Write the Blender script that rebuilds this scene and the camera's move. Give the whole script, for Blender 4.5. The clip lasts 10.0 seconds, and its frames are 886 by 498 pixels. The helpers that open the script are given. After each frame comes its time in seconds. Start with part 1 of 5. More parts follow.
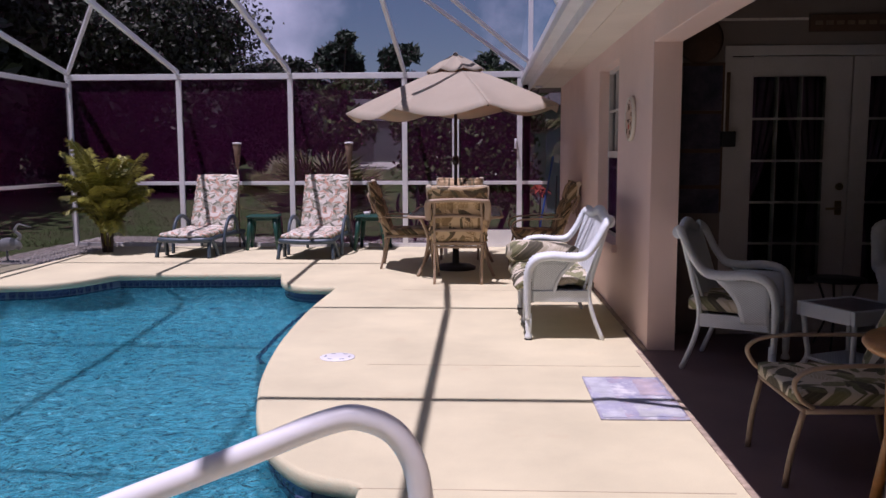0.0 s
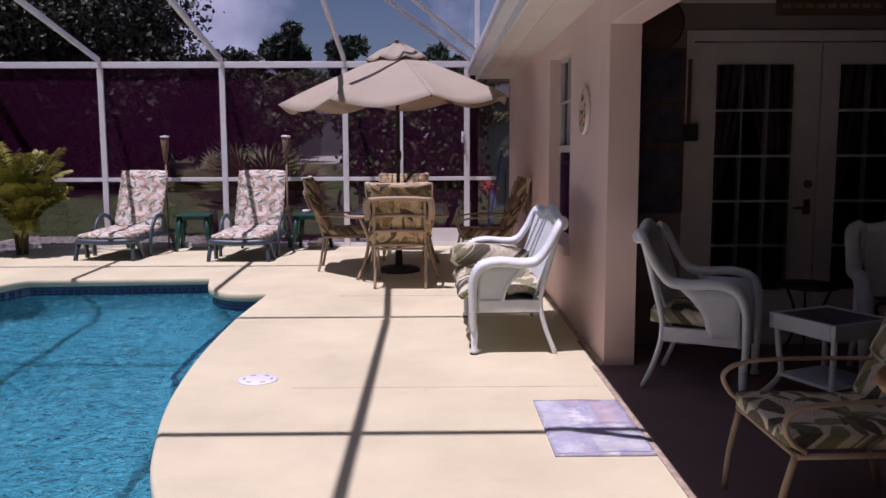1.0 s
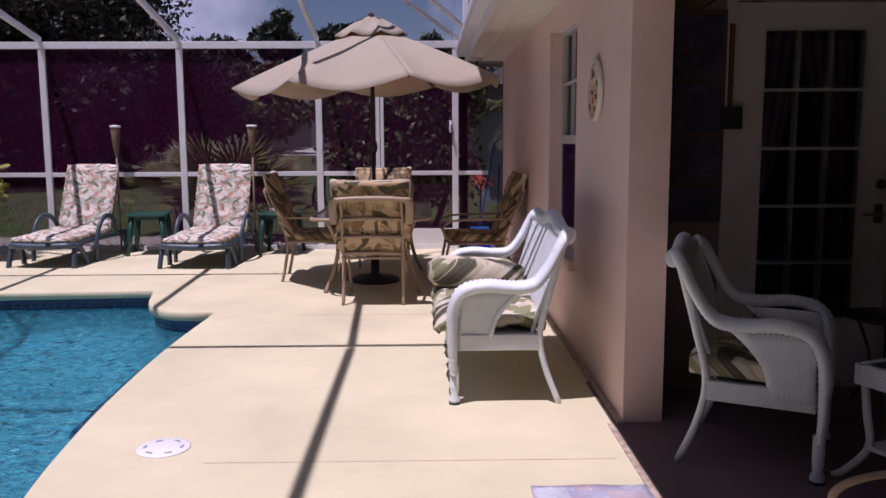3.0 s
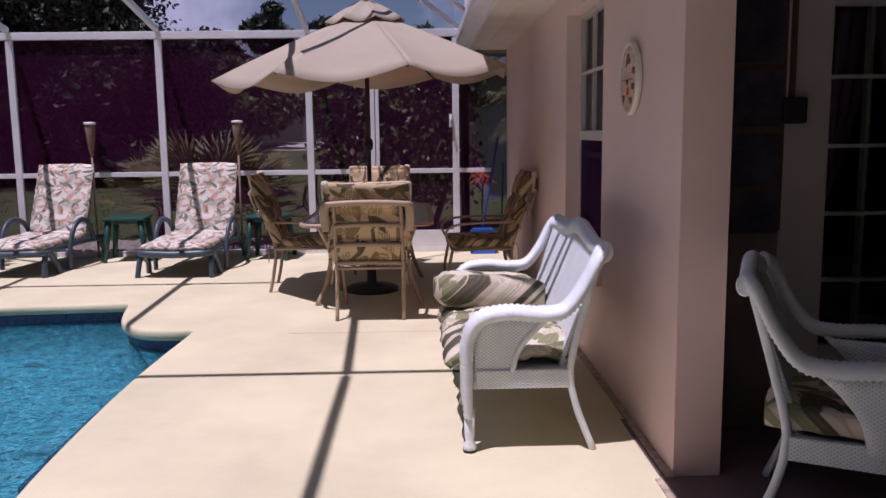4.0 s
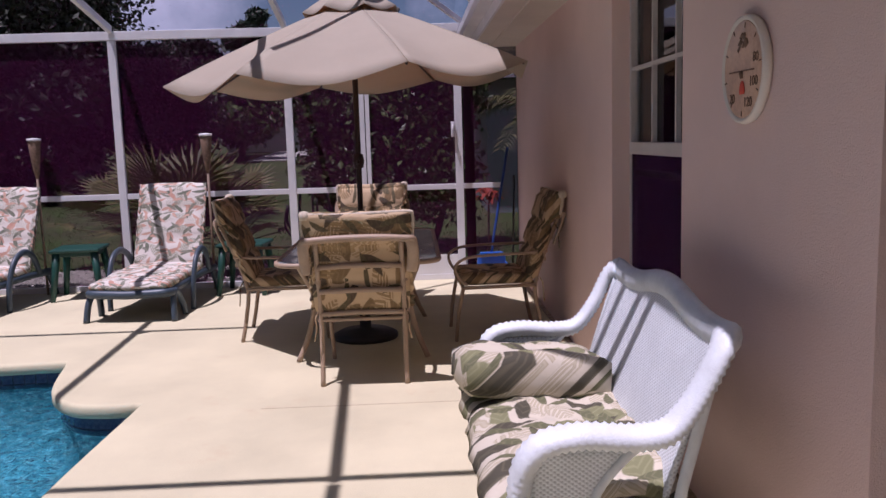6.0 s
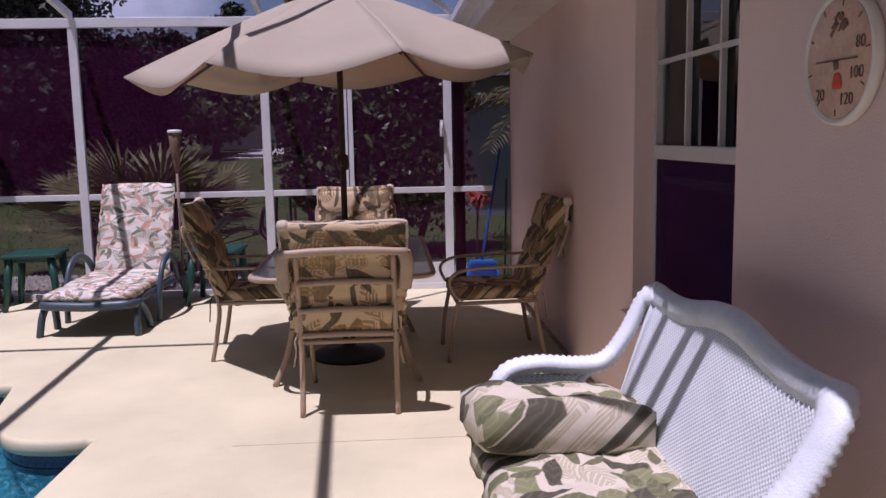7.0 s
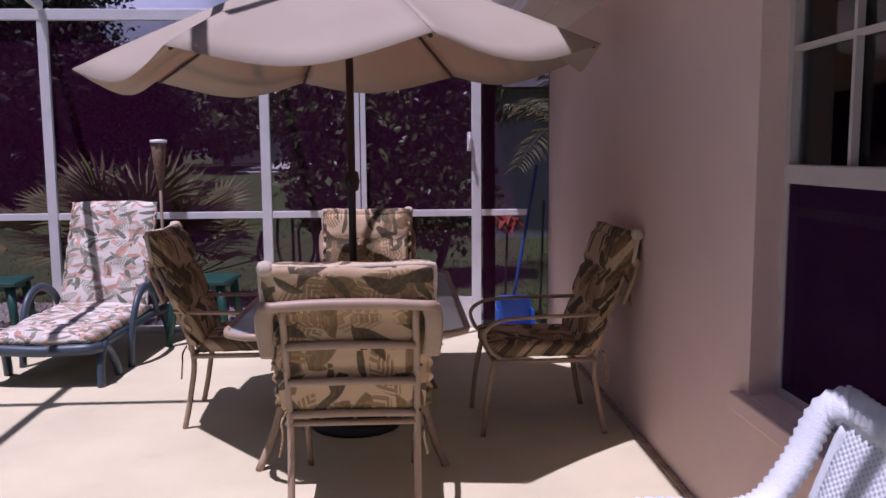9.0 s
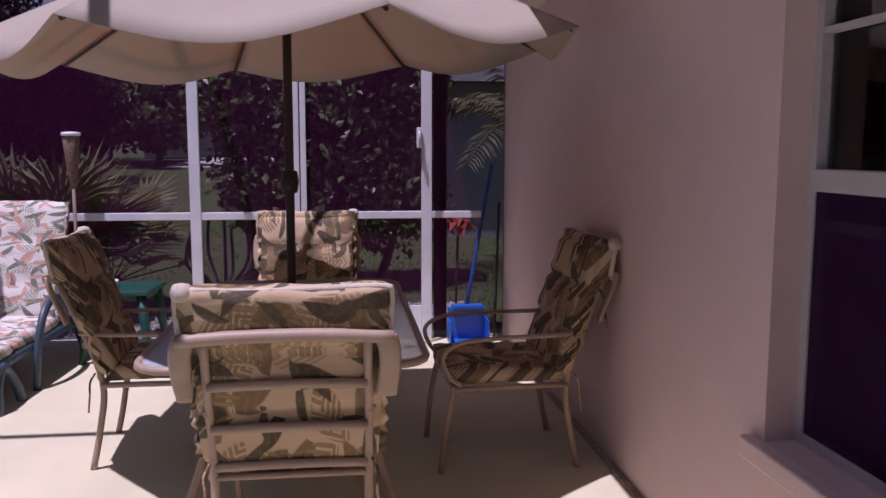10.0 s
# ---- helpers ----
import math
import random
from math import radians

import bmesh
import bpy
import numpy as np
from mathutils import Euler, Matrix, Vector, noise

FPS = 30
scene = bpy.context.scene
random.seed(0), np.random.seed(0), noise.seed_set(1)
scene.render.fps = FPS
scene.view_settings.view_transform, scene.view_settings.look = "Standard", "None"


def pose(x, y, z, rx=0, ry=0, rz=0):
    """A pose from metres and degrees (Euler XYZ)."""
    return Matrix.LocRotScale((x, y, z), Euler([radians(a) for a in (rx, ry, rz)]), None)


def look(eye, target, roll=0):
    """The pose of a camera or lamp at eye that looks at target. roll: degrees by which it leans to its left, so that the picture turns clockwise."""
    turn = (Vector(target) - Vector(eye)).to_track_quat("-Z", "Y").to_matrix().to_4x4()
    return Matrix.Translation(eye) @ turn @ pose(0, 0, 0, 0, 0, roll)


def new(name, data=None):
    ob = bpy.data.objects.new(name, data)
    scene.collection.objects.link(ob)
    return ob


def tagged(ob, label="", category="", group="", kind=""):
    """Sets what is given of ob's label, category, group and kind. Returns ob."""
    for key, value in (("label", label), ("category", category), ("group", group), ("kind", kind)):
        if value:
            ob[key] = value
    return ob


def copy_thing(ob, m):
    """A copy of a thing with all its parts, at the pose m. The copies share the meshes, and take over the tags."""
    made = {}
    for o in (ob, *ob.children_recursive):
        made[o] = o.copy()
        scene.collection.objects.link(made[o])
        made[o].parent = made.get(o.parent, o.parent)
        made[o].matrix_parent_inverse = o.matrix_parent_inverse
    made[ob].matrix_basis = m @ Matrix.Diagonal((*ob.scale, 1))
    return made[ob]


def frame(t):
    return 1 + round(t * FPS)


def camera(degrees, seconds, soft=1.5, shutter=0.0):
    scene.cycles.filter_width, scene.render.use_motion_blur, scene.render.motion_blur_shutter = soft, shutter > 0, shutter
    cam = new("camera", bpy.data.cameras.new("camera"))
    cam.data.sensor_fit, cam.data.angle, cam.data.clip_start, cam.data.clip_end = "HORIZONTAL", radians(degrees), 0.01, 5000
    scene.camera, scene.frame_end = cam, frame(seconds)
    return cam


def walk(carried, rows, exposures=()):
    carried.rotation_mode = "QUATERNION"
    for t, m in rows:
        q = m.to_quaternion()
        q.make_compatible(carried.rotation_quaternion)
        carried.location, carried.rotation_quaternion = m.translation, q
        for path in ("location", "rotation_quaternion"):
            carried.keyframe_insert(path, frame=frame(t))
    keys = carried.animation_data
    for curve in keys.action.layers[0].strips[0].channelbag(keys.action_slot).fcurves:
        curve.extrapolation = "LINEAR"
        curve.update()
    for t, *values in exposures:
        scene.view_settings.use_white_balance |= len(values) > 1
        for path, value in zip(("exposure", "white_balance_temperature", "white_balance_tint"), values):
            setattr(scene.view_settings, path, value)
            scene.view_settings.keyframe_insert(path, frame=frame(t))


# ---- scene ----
cam = camera(56.3, 10.0)
PATH = [
    (0, (0.232, -0.823, 1.424), (0.14, 1.162, 1.199), -0.2),
    (0.5, (0.22, -0.528, 1.425), (0.265, 1.458, 1.19), -0.3),
    (1, (0.312, -0.169, 1.431), (0.337, 1.816, 1.191), -0.2),
    (1.5, (0.319, 0.178, 1.418), (0.355, 2.16, 1.15), -1.0),
    (2, (0.321, 0.513, 1.432), (0.438, 2.487, 1.133), -2.1),
    (2.5, (0.433, 0.844, 1.434), (0.487, 2.822, 1.139), -0.8),
    (2.7, (0.474, 0.956, 1.425), (0.506, 2.939, 1.166), -0.2),
    (4, (0.399, 1.861, 1.457), (0.447, 3.841, 1.179), -0.7),
    (4.5, (0.375, 2.22, 1.467), (0.417, 4.2, 1.186), -1.0),
    (5, (0.31, 2.55, 1.498), (0.381, 4.526, 1.198), -1.3),
    (5.5, (0.317, 2.874, 1.479), (0.379, 4.851, 1.182), -1.1),
    (5.7, (0.334, 3.008, 1.501), (0.39, 4.987, 1.22), -1.4),
    (6.8, (0.222, 3.728, 1.524), (0.35, 5.707, 1.266), -1.9),
    (7, (0.221, 3.809, 1.524), (0.348, 5.787, 1.254), -1.1),
    (7.5, (0.271, 4.132, 1.528), (0.327, 6.118, 1.297), -2.0),
    (8, (0.244, 4.422, 1.516), (0.319, 6.406, 1.277), -0.3),
    (8.5, (0.164, 4.691, 1.528), (0.275, 6.672, 1.282), 0.5),
    (9, (0.187, 4.993, 1.51), (0.284, 6.977, 1.279), -0.4),
    (9.5, (0.208, 5.261, 1.525), (0.291, 7.246, 1.293), -0.1),
    (10, (0.157, 5.551, 1.518), (0.398, 7.521, 1.277), 0.1),
]
walk(cam, [(t, look(eye, target, roll)) for t, eye, target, roll in PATH], exposures=[(0, -0.08, 5850, 38), (5, -0.08, 5850, 38), (8.5, -0.08, 5600, 42), (10, -0.08, 5550, 46)])


# world and light
SUN = Vector((-0.222, -0.2, 1.0)).normalized()
world = bpy.data.worlds.new("world")
scene.world = world
world.use_nodes = True
wn, wl = world.node_tree.nodes, world.node_tree.links
wn.clear()
sky = wn.new("ShaderNodeTexSky")
sky.sky_type, sky.sun_disc = "NISHITA", False
sky.sun_elevation = math.asin(SUN.z)
sky.sun_rotation = math.atan2(SUN.x, SUN.y)
sky.air_density, sky.dust_density, sky.ozone_density = 1.0, 0.6, 2.5
cloud = wn.new("ShaderNodeTexNoise")
cloud.inputs["Scale"].default_value, cloud.inputs["Detail"].default_value, cloud.inputs["Roughness"].default_value = 3.2, 7.0, 0.55
cramp = wn.new("ShaderNodeValToRGB")
cramp.color_ramp.elements[0].position, cramp.color_ramp.elements[1].position = 0.49, 0.68
cmix = wn.new("ShaderNodeMix")
cmix.data_type = "RGBA"
cmix.inputs["B"].default_value = (12.2, 12.6, 15.0, 1)
wl.new(cloud.outputs["Fac"], cramp.inputs["Fac"])
wl.new(cramp.outputs["Color"], cmix.inputs["Factor"])
wl.new(sky.outputs["Color"], cmix.inputs["A"])
bg = wn.new("ShaderNodeBackground")
bg.inputs["Strength"].default_value = 0.042
wl.new(cmix.outputs["Result"], bg.inputs["Color"])
wl.new(bg.outputs["Background"], wn.new("ShaderNodeOutputWorld").inputs["Surface"])
lamp = bpy.data.lights.new("sun", "SUN")
lamp.energy, lamp.angle, lamp.color = 4.5, radians(0.53), (1.0, 0.955, 0.9)
sun = new("sun", lamp)
sun.matrix_world = look(SUN * 30, (0, 0, 0))


# ---- materials ----
def node(nt, kind, **values):
    n = nt.nodes.new(kind)
    for k, v in values.items():
        n.inputs[k.replace("_", " ")].default_value = v
    return n


def mat(name, color, rough=0.6, metal=0.0, vary=0.12, scale=6.0, bump=0.15, bump_scale=60.0, color2=None, island=0.0, spec=0.5, tint=None):
    """Principled surface with colour varied at two scales and fine relief."""
    m = bpy.data.materials.new(name)
    m.use_nodes = True
    nt = m.node_tree
    p = nt.nodes["Principled BSDF"]
    p.inputs["Roughness"].default_value, p.inputs["Metallic"].default_value = rough, metal
    p.inputs["Specular IOR Level"].default_value = spec
    tc = nt.nodes.new("ShaderNodeTexCoord")
    big = node(nt, "ShaderNodeTexNoise", Scale=scale, Detail=5.0, Roughness=0.6)
    fine = node(nt, "ShaderNodeTexNoise", Scale=bump_scale, Detail=3.0)
    nt.links.new(tc.outputs["Object"], big.inputs["Vector"])
    nt.links.new(tc.outputs["Object"], fine.inputs["Vector"])
    ramp = nt.nodes.new("ShaderNodeValToRGB")
    c2 = color2 or tuple(c * (1 - 2 * vary) for c in color)
    ramp.color_ramp.elements[0].position, ramp.color_ramp.elements[1].position = 0.32, 0.66
    ramp.color_ramp.elements[0].color, ramp.color_ramp.elements[1].color = (*c2, 1), (*color, 1)
    nt.links.new(big.outputs["Fac"], ramp.inputs["Fac"])
    out = ramp.outputs["Color"]
    grain = nt.nodes.new("ShaderNodeMix")
    grain.data_type, grain.blend_type = "RGBA", "OVERLAY"
    grain.inputs["Factor"].default_value = 0.35 * min(1, vary * 4)
    nt.links.new(out, grain.inputs["A"])
    nt.links.new(fine.outputs["Fac"], grain.inputs["B"])
    out = grain.outputs["Result"]
    if island:
        geo = nt.nodes.new("ShaderNodeNewGeometry")
        hsv = nt.nodes.new("ShaderNodeHueSaturation")
        mr = node(nt, "ShaderNodeMapRange", To_Min=1 - island, To_Max=1 + island)
        nt.links.new(geo.outputs["Random Per Island"], mr.inputs["Value"])
        nt.links.new(mr.outputs["Result"], hsv.inputs["Value"])
        nt.links.new(out, hsv.inputs["Color"])
        out = hsv.outputs["Color"]
    nt.links.new(out, p.inputs["Base Color"])
    if bump:
        b = node(nt, "ShaderNodeBump", Strength=bump, Distance=0.004)
        nt.links.new(fine.outputs["Fac"], b.inputs["Height"])
        nt.links.new(b.outputs["Normal"], p.inputs["Normal"])
    return m


def leaf_print(name, base, leaves):
    """Printed tropical cloth: pointed leaves strewn at all angles over a mottled ground.
    leaves: (colour, vein colour, leaves a metre, half width, feathered)."""
    m = bpy.data.materials.new(name)
    m.use_nodes = True
    nt = m.node_tree
    p = nt.nodes["Principled BSDF"]
    p.inputs["Roughness"].default_value = 0.85

    def calc(op, a, b=0.0, c=0.0):
        n = nt.nodes.new("ShaderNodeMath")
        n.operation = op
        for k, v in enumerate((a, b, c)):
            if isinstance(v, (int, float)):
                n.inputs[k].default_value = v
            else:
                nt.links.new(v, n.inputs[k])
        return n.outputs[0]

    def blend(fac, a, b):
        mx = nt.nodes.new("ShaderNodeMix")
        mx.data_type = "RGBA"
        nt.links.new(fac, mx.inputs["Factor"])
        for sock, v in ((mx.inputs["A"], a), (mx.inputs["B"], b)):
            if isinstance(v, tuple):
                sock.default_value = (*v, 1)
            else:
                nt.links.new(v, sock)
        return mx.outputs["Result"]

    tc = nt.nodes.new("ShaderNodeTexCoord")
    sep = nt.nodes.new("ShaderNodeSeparateXYZ")
    nt.links.new(tc.outputs["Object"], sep.inputs[0])
    flat = nt.nodes.new("ShaderNodeCombineXYZ")
    nt.links.new(sep.outputs["X"], flat.inputs["X"])
    nt.links.new(calc("ADD", sep.outputs["Y"], sep.outputs["Z"]), flat.inputs["Y"])
    soft = node(nt, "ShaderNodeTexNoise", Scale=14.0, Detail=4.0)
    nt.links.new(tc.outputs["Object"], soft.inputs["Vector"])
    last = blend(calc("MULTIPLY", soft.outputs["Fac"], 0.5), base, tuple(c * 0.7 for c in base))
    for i, (color, vein, scale, wide, feather) in enumerate(leaves):
        mp = nt.nodes.new("ShaderNodeMapping")
        mp.inputs["Location"].default_value = (i * 3.73 + 0.4, i * 1.31, 0)
        mp.inputs["Scale"].default_value = (scale, scale, scale)
        nt.links.new(flat.outputs[0], mp.inputs["Vector"])
        v = node(nt, "ShaderNodeTexVoronoi", Scale=1.0, Randomness=0.85)
        v.voronoi_dimensions = "2D"
        nt.links.new(mp.outputs["Vector"], v.inputs["Vector"])
        off = nt.nodes.new("ShaderNodeVectorMath")
        off.operation = "SUBTRACT"
        nt.links.new(mp.outputs["Vector"], off.inputs[0])
        nt.links.new(v.outputs["Position"], off.inputs[1])
        rgb = nt.nodes.new("ShaderNodeSeparateColor")
        nt.links.new(v.outputs["Color"], rgb.inputs[0])
        rot = nt.nodes.new("ShaderNodeVectorRotate")
        rot.rotation_type = "Z_AXIS"
        nt.links.new(off.outputs[0], rot.inputs["Vector"])
        nt.links.new(calc("MULTIPLY", rgb.outputs[0], 6.283), rot.inputs["Angle"])
        uv = nt.nodes.new("ShaderNodeSeparateXYZ")
        nt.links.new(rot.outputs[0], uv.inputs[0])
        u = uv.outputs["X"]
        w = calc("ABSOLUTE", calc("ADD", uv.outputs["Y"], calc("MULTIPLY", calc("MULTIPLY", u, u), 0.35)))
        edge = calc("MULTIPLY", calc("SUBTRACT", 1.0, calc("MULTIPLY", calc("MULTIPLY", u, u), 3.2)), wide)
        inside = calc("SUBTRACT", edge, w)
        comb = calc("SINE", calc("MULTIPLY", calc("SUBTRACT", u, calc("MULTIPLY", w, 1.1)), 42.0 if feather else 26.0))
        if feather:
            inside = calc("MINIMUM", inside, calc("MULTIPLY", calc("ADD", comb, 0.45), 0.05))
        mask = nt.nodes.new("ShaderNodeMapRange")
        mask.inputs["From Min"].default_value, mask.inputs["From Max"].default_value = -0.01, 0.025
        nt.links.new(inside, mask.inputs["Value"])
        ribs = nt.nodes.new("ShaderNodeMapRange")
        ribs.inputs["From Min"].default_value, ribs.inputs["From Max"].default_value, ribs.inputs["To Max"].default_value = 0.2, 1.0, 0.3
        nt.links.new(comb, ribs.inputs["Value"])
        tone = blend(ribs.outputs["Result"], color, vein)
        keep = calc("MULTIPLY", mask.outputs["Result"], calc("GREATER_THAN", rgb.outputs[1], 0.18))
        last = blend(keep, last, tone)
    nt.links.new(last, p.inputs["Base Color"])
    crease = node(nt, "ShaderNodeTexNoise", Scale=16.0, Detail=4.0)
    nt.links.new(tc.outputs["Object"], crease.inputs["Vector"])
    b = node(nt, "ShaderNodeBump", Strength=0.5, Distance=0.012)
    nt.links.new(crease.outputs["Fac"], b.inputs["Height"])
    nt.links.new(b.outputs["Normal"], p.inputs["Normal"])
    return m


def wicker_mat(name, color):
    """Painted wicker: over-and-under strands, laid out by the way that the face looks."""
    m = mat(name, color, 0.45, vary=0.06, scale=9, bump=0)
    nt = m.node_tree

    def calc(op, a, b=0.0):
        n = nt.nodes.new("ShaderNodeMath")
        n.operation = op
        for k, v in enumerate((a, b)):
            if isinstance(v, (int, float)):
                n.inputs[k].default_value = v
            else:
                nt.links.new(v, n.inputs[k])
        return n.outputs[0]

    tc = nt.nodes.new("ShaderNodeTexCoord")
    pos, nrm = nt.nodes.new("ShaderNodeSeparateXYZ"), nt.nodes.new("ShaderNodeSeparateXYZ")
    nt.links.new(tc.outputs["Object"], pos.inputs[0])
    nt.links.new(tc.outputs["Normal"], nrm.inputs[0])
    rate = {"X": 300.0, "Y": 300.0, "Z": 420.0}
    wave = {k: calc("SINE", calc("MULTIPLY", pos.outputs[k], rate[k])) for k in "XYZ"}
    total = None
    for face, (p, q) in (("X", "YZ"), ("Y", "XZ"), ("Z", "XY")):
        w = calc("POWER", calc("ABSOLUTE", nrm.outputs[face]), 2.0)
        term = calc("MULTIPLY", w, calc("MULTIPLY", wave[p], wave[q]))
        total = term if total is None else calc("ADD", total, term)
    height = calc("MULTIPLY", calc("ADD", total, 1.0), 0.5)
    # Shade between the strands, painted into the base colour.
    gap_shade = node(nt, "ShaderNodeMapRange", From_Min=0.1, From_Max=0.5, To_Min=1.0, To_Max=0.0)
    nt.links.new(height, gap_shade.inputs["Value"])
    mx = nt.nodes.new("ShaderNodeMix")
    mx.data_type = "RGBA"
    mx.inputs["B"].default_value = (*[c * 0.62 for c in color], 1)
    base = nt.nodes["Principled BSDF"].inputs["Base Color"]
    nt.links.new(gap_shade.outputs["Result"], mx.inputs["Factor"])
    nt.links.new(base.links[0].from_socket, mx.inputs["A"])
    nt.links.new(mx.outputs["Result"], base)
    b = node(nt, "ShaderNodeBump", Strength=0.6, Distance=0.004)
    nt.links.new(height, b.inputs["Height"])
    nt.links.new(b.outputs["Normal"], nt.nodes["Principled BSDF"].inputs["Normal"])
    return m


# The default purple paints lens flare into the mesh over dark areas.
def screen_mat(name, clear, color=(0.055, 0.009, 0.038)):
    """Fine dark insect mesh, mostly open."""
    m = bpy.data.materials.new(name)
    m.use_nodes = True
    nt = m.node_tree
    nt.nodes.clear()
    t = nt.nodes.new("ShaderNodeBsdfTransparent")
    d = node(nt, "ShaderNodeBsdfDiffuse", Color=(*color, 1))
    x = node(nt, "ShaderNodeMixShader", Fac=clear)
    nt.links.new(d.outputs[0], x.inputs[1])
    nt.links.new(t.outputs[0], x.inputs[2])
    nt.links.new(x.outputs[0], nt.nodes.new("ShaderNodeOutputMaterial").inputs["Surface"])
    return m


def water_mat():
    m = bpy.data.materials.new("pool_water")
    m.use_nodes = True
    nt = m.node_tree
    nt.nodes.clear()
    tc = nt.nodes.new("ShaderNodeTexCoord")
    n1 = node(nt, "ShaderNodeTexNoise", Scale=9.0, Detail=3.0, Roughness=0.55, Distortion=1.2)
    nt.links.new(tc.outputs["Object"], n1.inputs["Vector"])
    b = node(nt, "ShaderNodeBump", Strength=1.0, Distance=0.1)
    nt.links.new(n1.outputs["Fac"], b.inputs["Height"])
    swell = node(nt, "ShaderNodeTexNoise", Scale=11.0, Detail=3.0, Distortion=0.8)
    nt.links.new(tc.outputs["Object"], swell.inputs["Vector"])
    calm = node(nt, "ShaderNodeBump", Strength=0.14, Distance=0.03)
    nt.links.new(swell.outputs["Fac"], calm.inputs["Height"])
    clear = node(nt, "ShaderNodeBsdfTransparent", Color=(0.66, 0.95, 1.0, 1))
    refr = node(nt, "ShaderNodeBsdfRefraction", Color=(0.12, 0.4, 0.48, 1), Roughness=0.0, IOR=1.33)
    gloss = node(nt, "ShaderNodeBsdfGlossy", Roughness=0.04)
    fres = node(nt, "ShaderNodeFresnel", IOR=1.33)
    nt.links.new(calm.outputs["Normal"], refr.inputs["Normal"])
    for s in (gloss, fres):
        nt.links.new(b.outputs["Normal"], s.inputs["Normal"])
    inner, outer = node(nt, "ShaderNodeMixShader", Fac=0.92), nt.nodes.new("ShaderNodeMixShader")
    nt.links.new(clear.outputs[0], inner.inputs[1])
    nt.links.new(refr.outputs[0], inner.inputs[2])
    nt.links.new(fres.outputs[0], outer.inputs["Fac"])
    nt.links.new(inner.outputs[0], outer.inputs[1])
    nt.links.new(gloss.outputs[0], outer.inputs[2])
    nt.links.new(outer.outputs[0], nt.nodes.new("ShaderNodeOutputMaterial").inputs["Surface"])
    return m


def glass_mat(name, tint=(0.9, 0.95, 0.95), see=0.9):
    m = bpy.data.materials.new(name)
    m.use_nodes = True
    nt = m.node_tree
    nt.nodes.clear()
    t = node(nt, "ShaderNodeBsdfTransparent", Color=(*[c * see for c in tint], 1))
    g = node(nt, "ShaderNodeBsdfGlossy", Roughness=0.02)
    f = node(nt, "ShaderNodeFresnel", IOR=1.5)
    x = nt.nodes.new("ShaderNodeMixShader")
    nt.links.new(f.outputs[0], x.inputs["Fac"])
    nt.links.new(t.outputs[0], x.inputs[1])
    nt.links.new(g.outputs[0], x.inputs[2])
    nt.links.new(x.outputs[0], nt.nodes.new("ShaderNodeOutputMaterial").inputs["Surface"])
    return m


M_DECK = mat("painted_concrete_deck", (0.66, 0.6, 0.395), 0.75, vary=0.09, scale=1.1, bump=0.5, bump_scale=140)


def stain_or_light(m, color, scale, limit, amount):
    """Lays ragged stains, print or painted flecks of light over a surface's colour."""
    nt = m.node_tree
    p = nt.nodes["Principled BSDF"]
    old = p.inputs["Base Color"].links[0].from_socket
    tc = nt.nodes.new("ShaderNodeTexCoord")
    nz = node(nt, "ShaderNodeTexNoise", Scale=scale, Detail=8.0, Roughness=0.7)
    nt.links.new(tc.outputs["Object"], nz.inputs["Vector"])
    mr = node(nt, "ShaderNodeMapRange", From_Min=limit, From_Max=limit + 0.12, To_Max=amount)
    nt.links.new(nz.outputs["Fac"], mr.inputs["Value"])
    mx = nt.nodes.new("ShaderNodeMix")
    mx.data_type = "RGBA"
    mx.inputs["B"].default_value = (*color, 1)
    nt.links.new(mr.outputs["Result"], mx.inputs["Factor"])
    nt.links.new(old, mx.inputs["A"])
    nt.links.new(mx.outputs["Result"], p.inputs["Base Color"])


stain_or_light(M_DECK, (0.5, 0.34, 0.2), 1.7, 0.6, 0.35)
stain_or_light(M_DECK, (0.3, 0.22, 0.16), 9.0, 0.7, 0.4)
# Brown floor colour, darkened further to carry the roof's shade.
M_PATIO = mat("shade_darkened_patio_concrete", (0.17, 0.112, 0.115), 0.7, vary=0.1, scale=1.6, bump=0.4, bump_scale=120)
M_STUCCO = mat("cream_stucco", (0.78, 0.595, 0.54), 0.85, vary=0.05, scale=0.9, bump=0.6, bump_scale=190)
# Darker copy of the house stucco; the patio's shade is in the colour.
M_SHADED_STUCCO = mat("shade_darkened_stucco", (0.22, 0.18, 0.165), 0.85, vary=0.06, scale=1.2, bump=0.5, bump_scale=190)
M_SOFFIT = mat("white_soffit", (0.74, 0.68, 0.6), 0.7, vary=0.05, scale=2)
M_WHITE = mat("white_painted_aluminium", (0.78, 0.78, 0.8), 0.38, vary=0.06, scale=3, bump=0.05)
M_DARKALU = mat("dark_bronze_aluminium", (0.035, 0.028, 0.028), 0.45, vary=0.1)
M_TRIM = mat("white_painted_wood", (0.54, 0.5, 0.48), 0.5, vary=0.05, scale=4, bump=0.1)
# Pale and dark mottling in this colour stands for rippled sunlight underwater.
M_PLASTER = mat("pool_plaster_light_flecks", (0.18, 0.46, 0.5), 0.7, vary=0.22, scale=13, bump=0.2, bump_scale=40, color2=(0.05, 0.2, 0.26))
stain_or_light(M_PLASTER, (0.04, 0.2, 0.27), 12.0, 0.55, 0.7)
stain_or_light(M_PLASTER, (0.92, 1.0, 0.98), 20.0, 0.5, 0.85)
M_TILE = mat("blue_pool_tile", (0.02, 0.025, 0.08), 0.2, vary=0.3, scale=45, bump=0.1, color2=(0.09, 0.1, 0.19))
M_GROUT = mat("pool_grout", (0.1, 0.12, 0.18), 0.8)
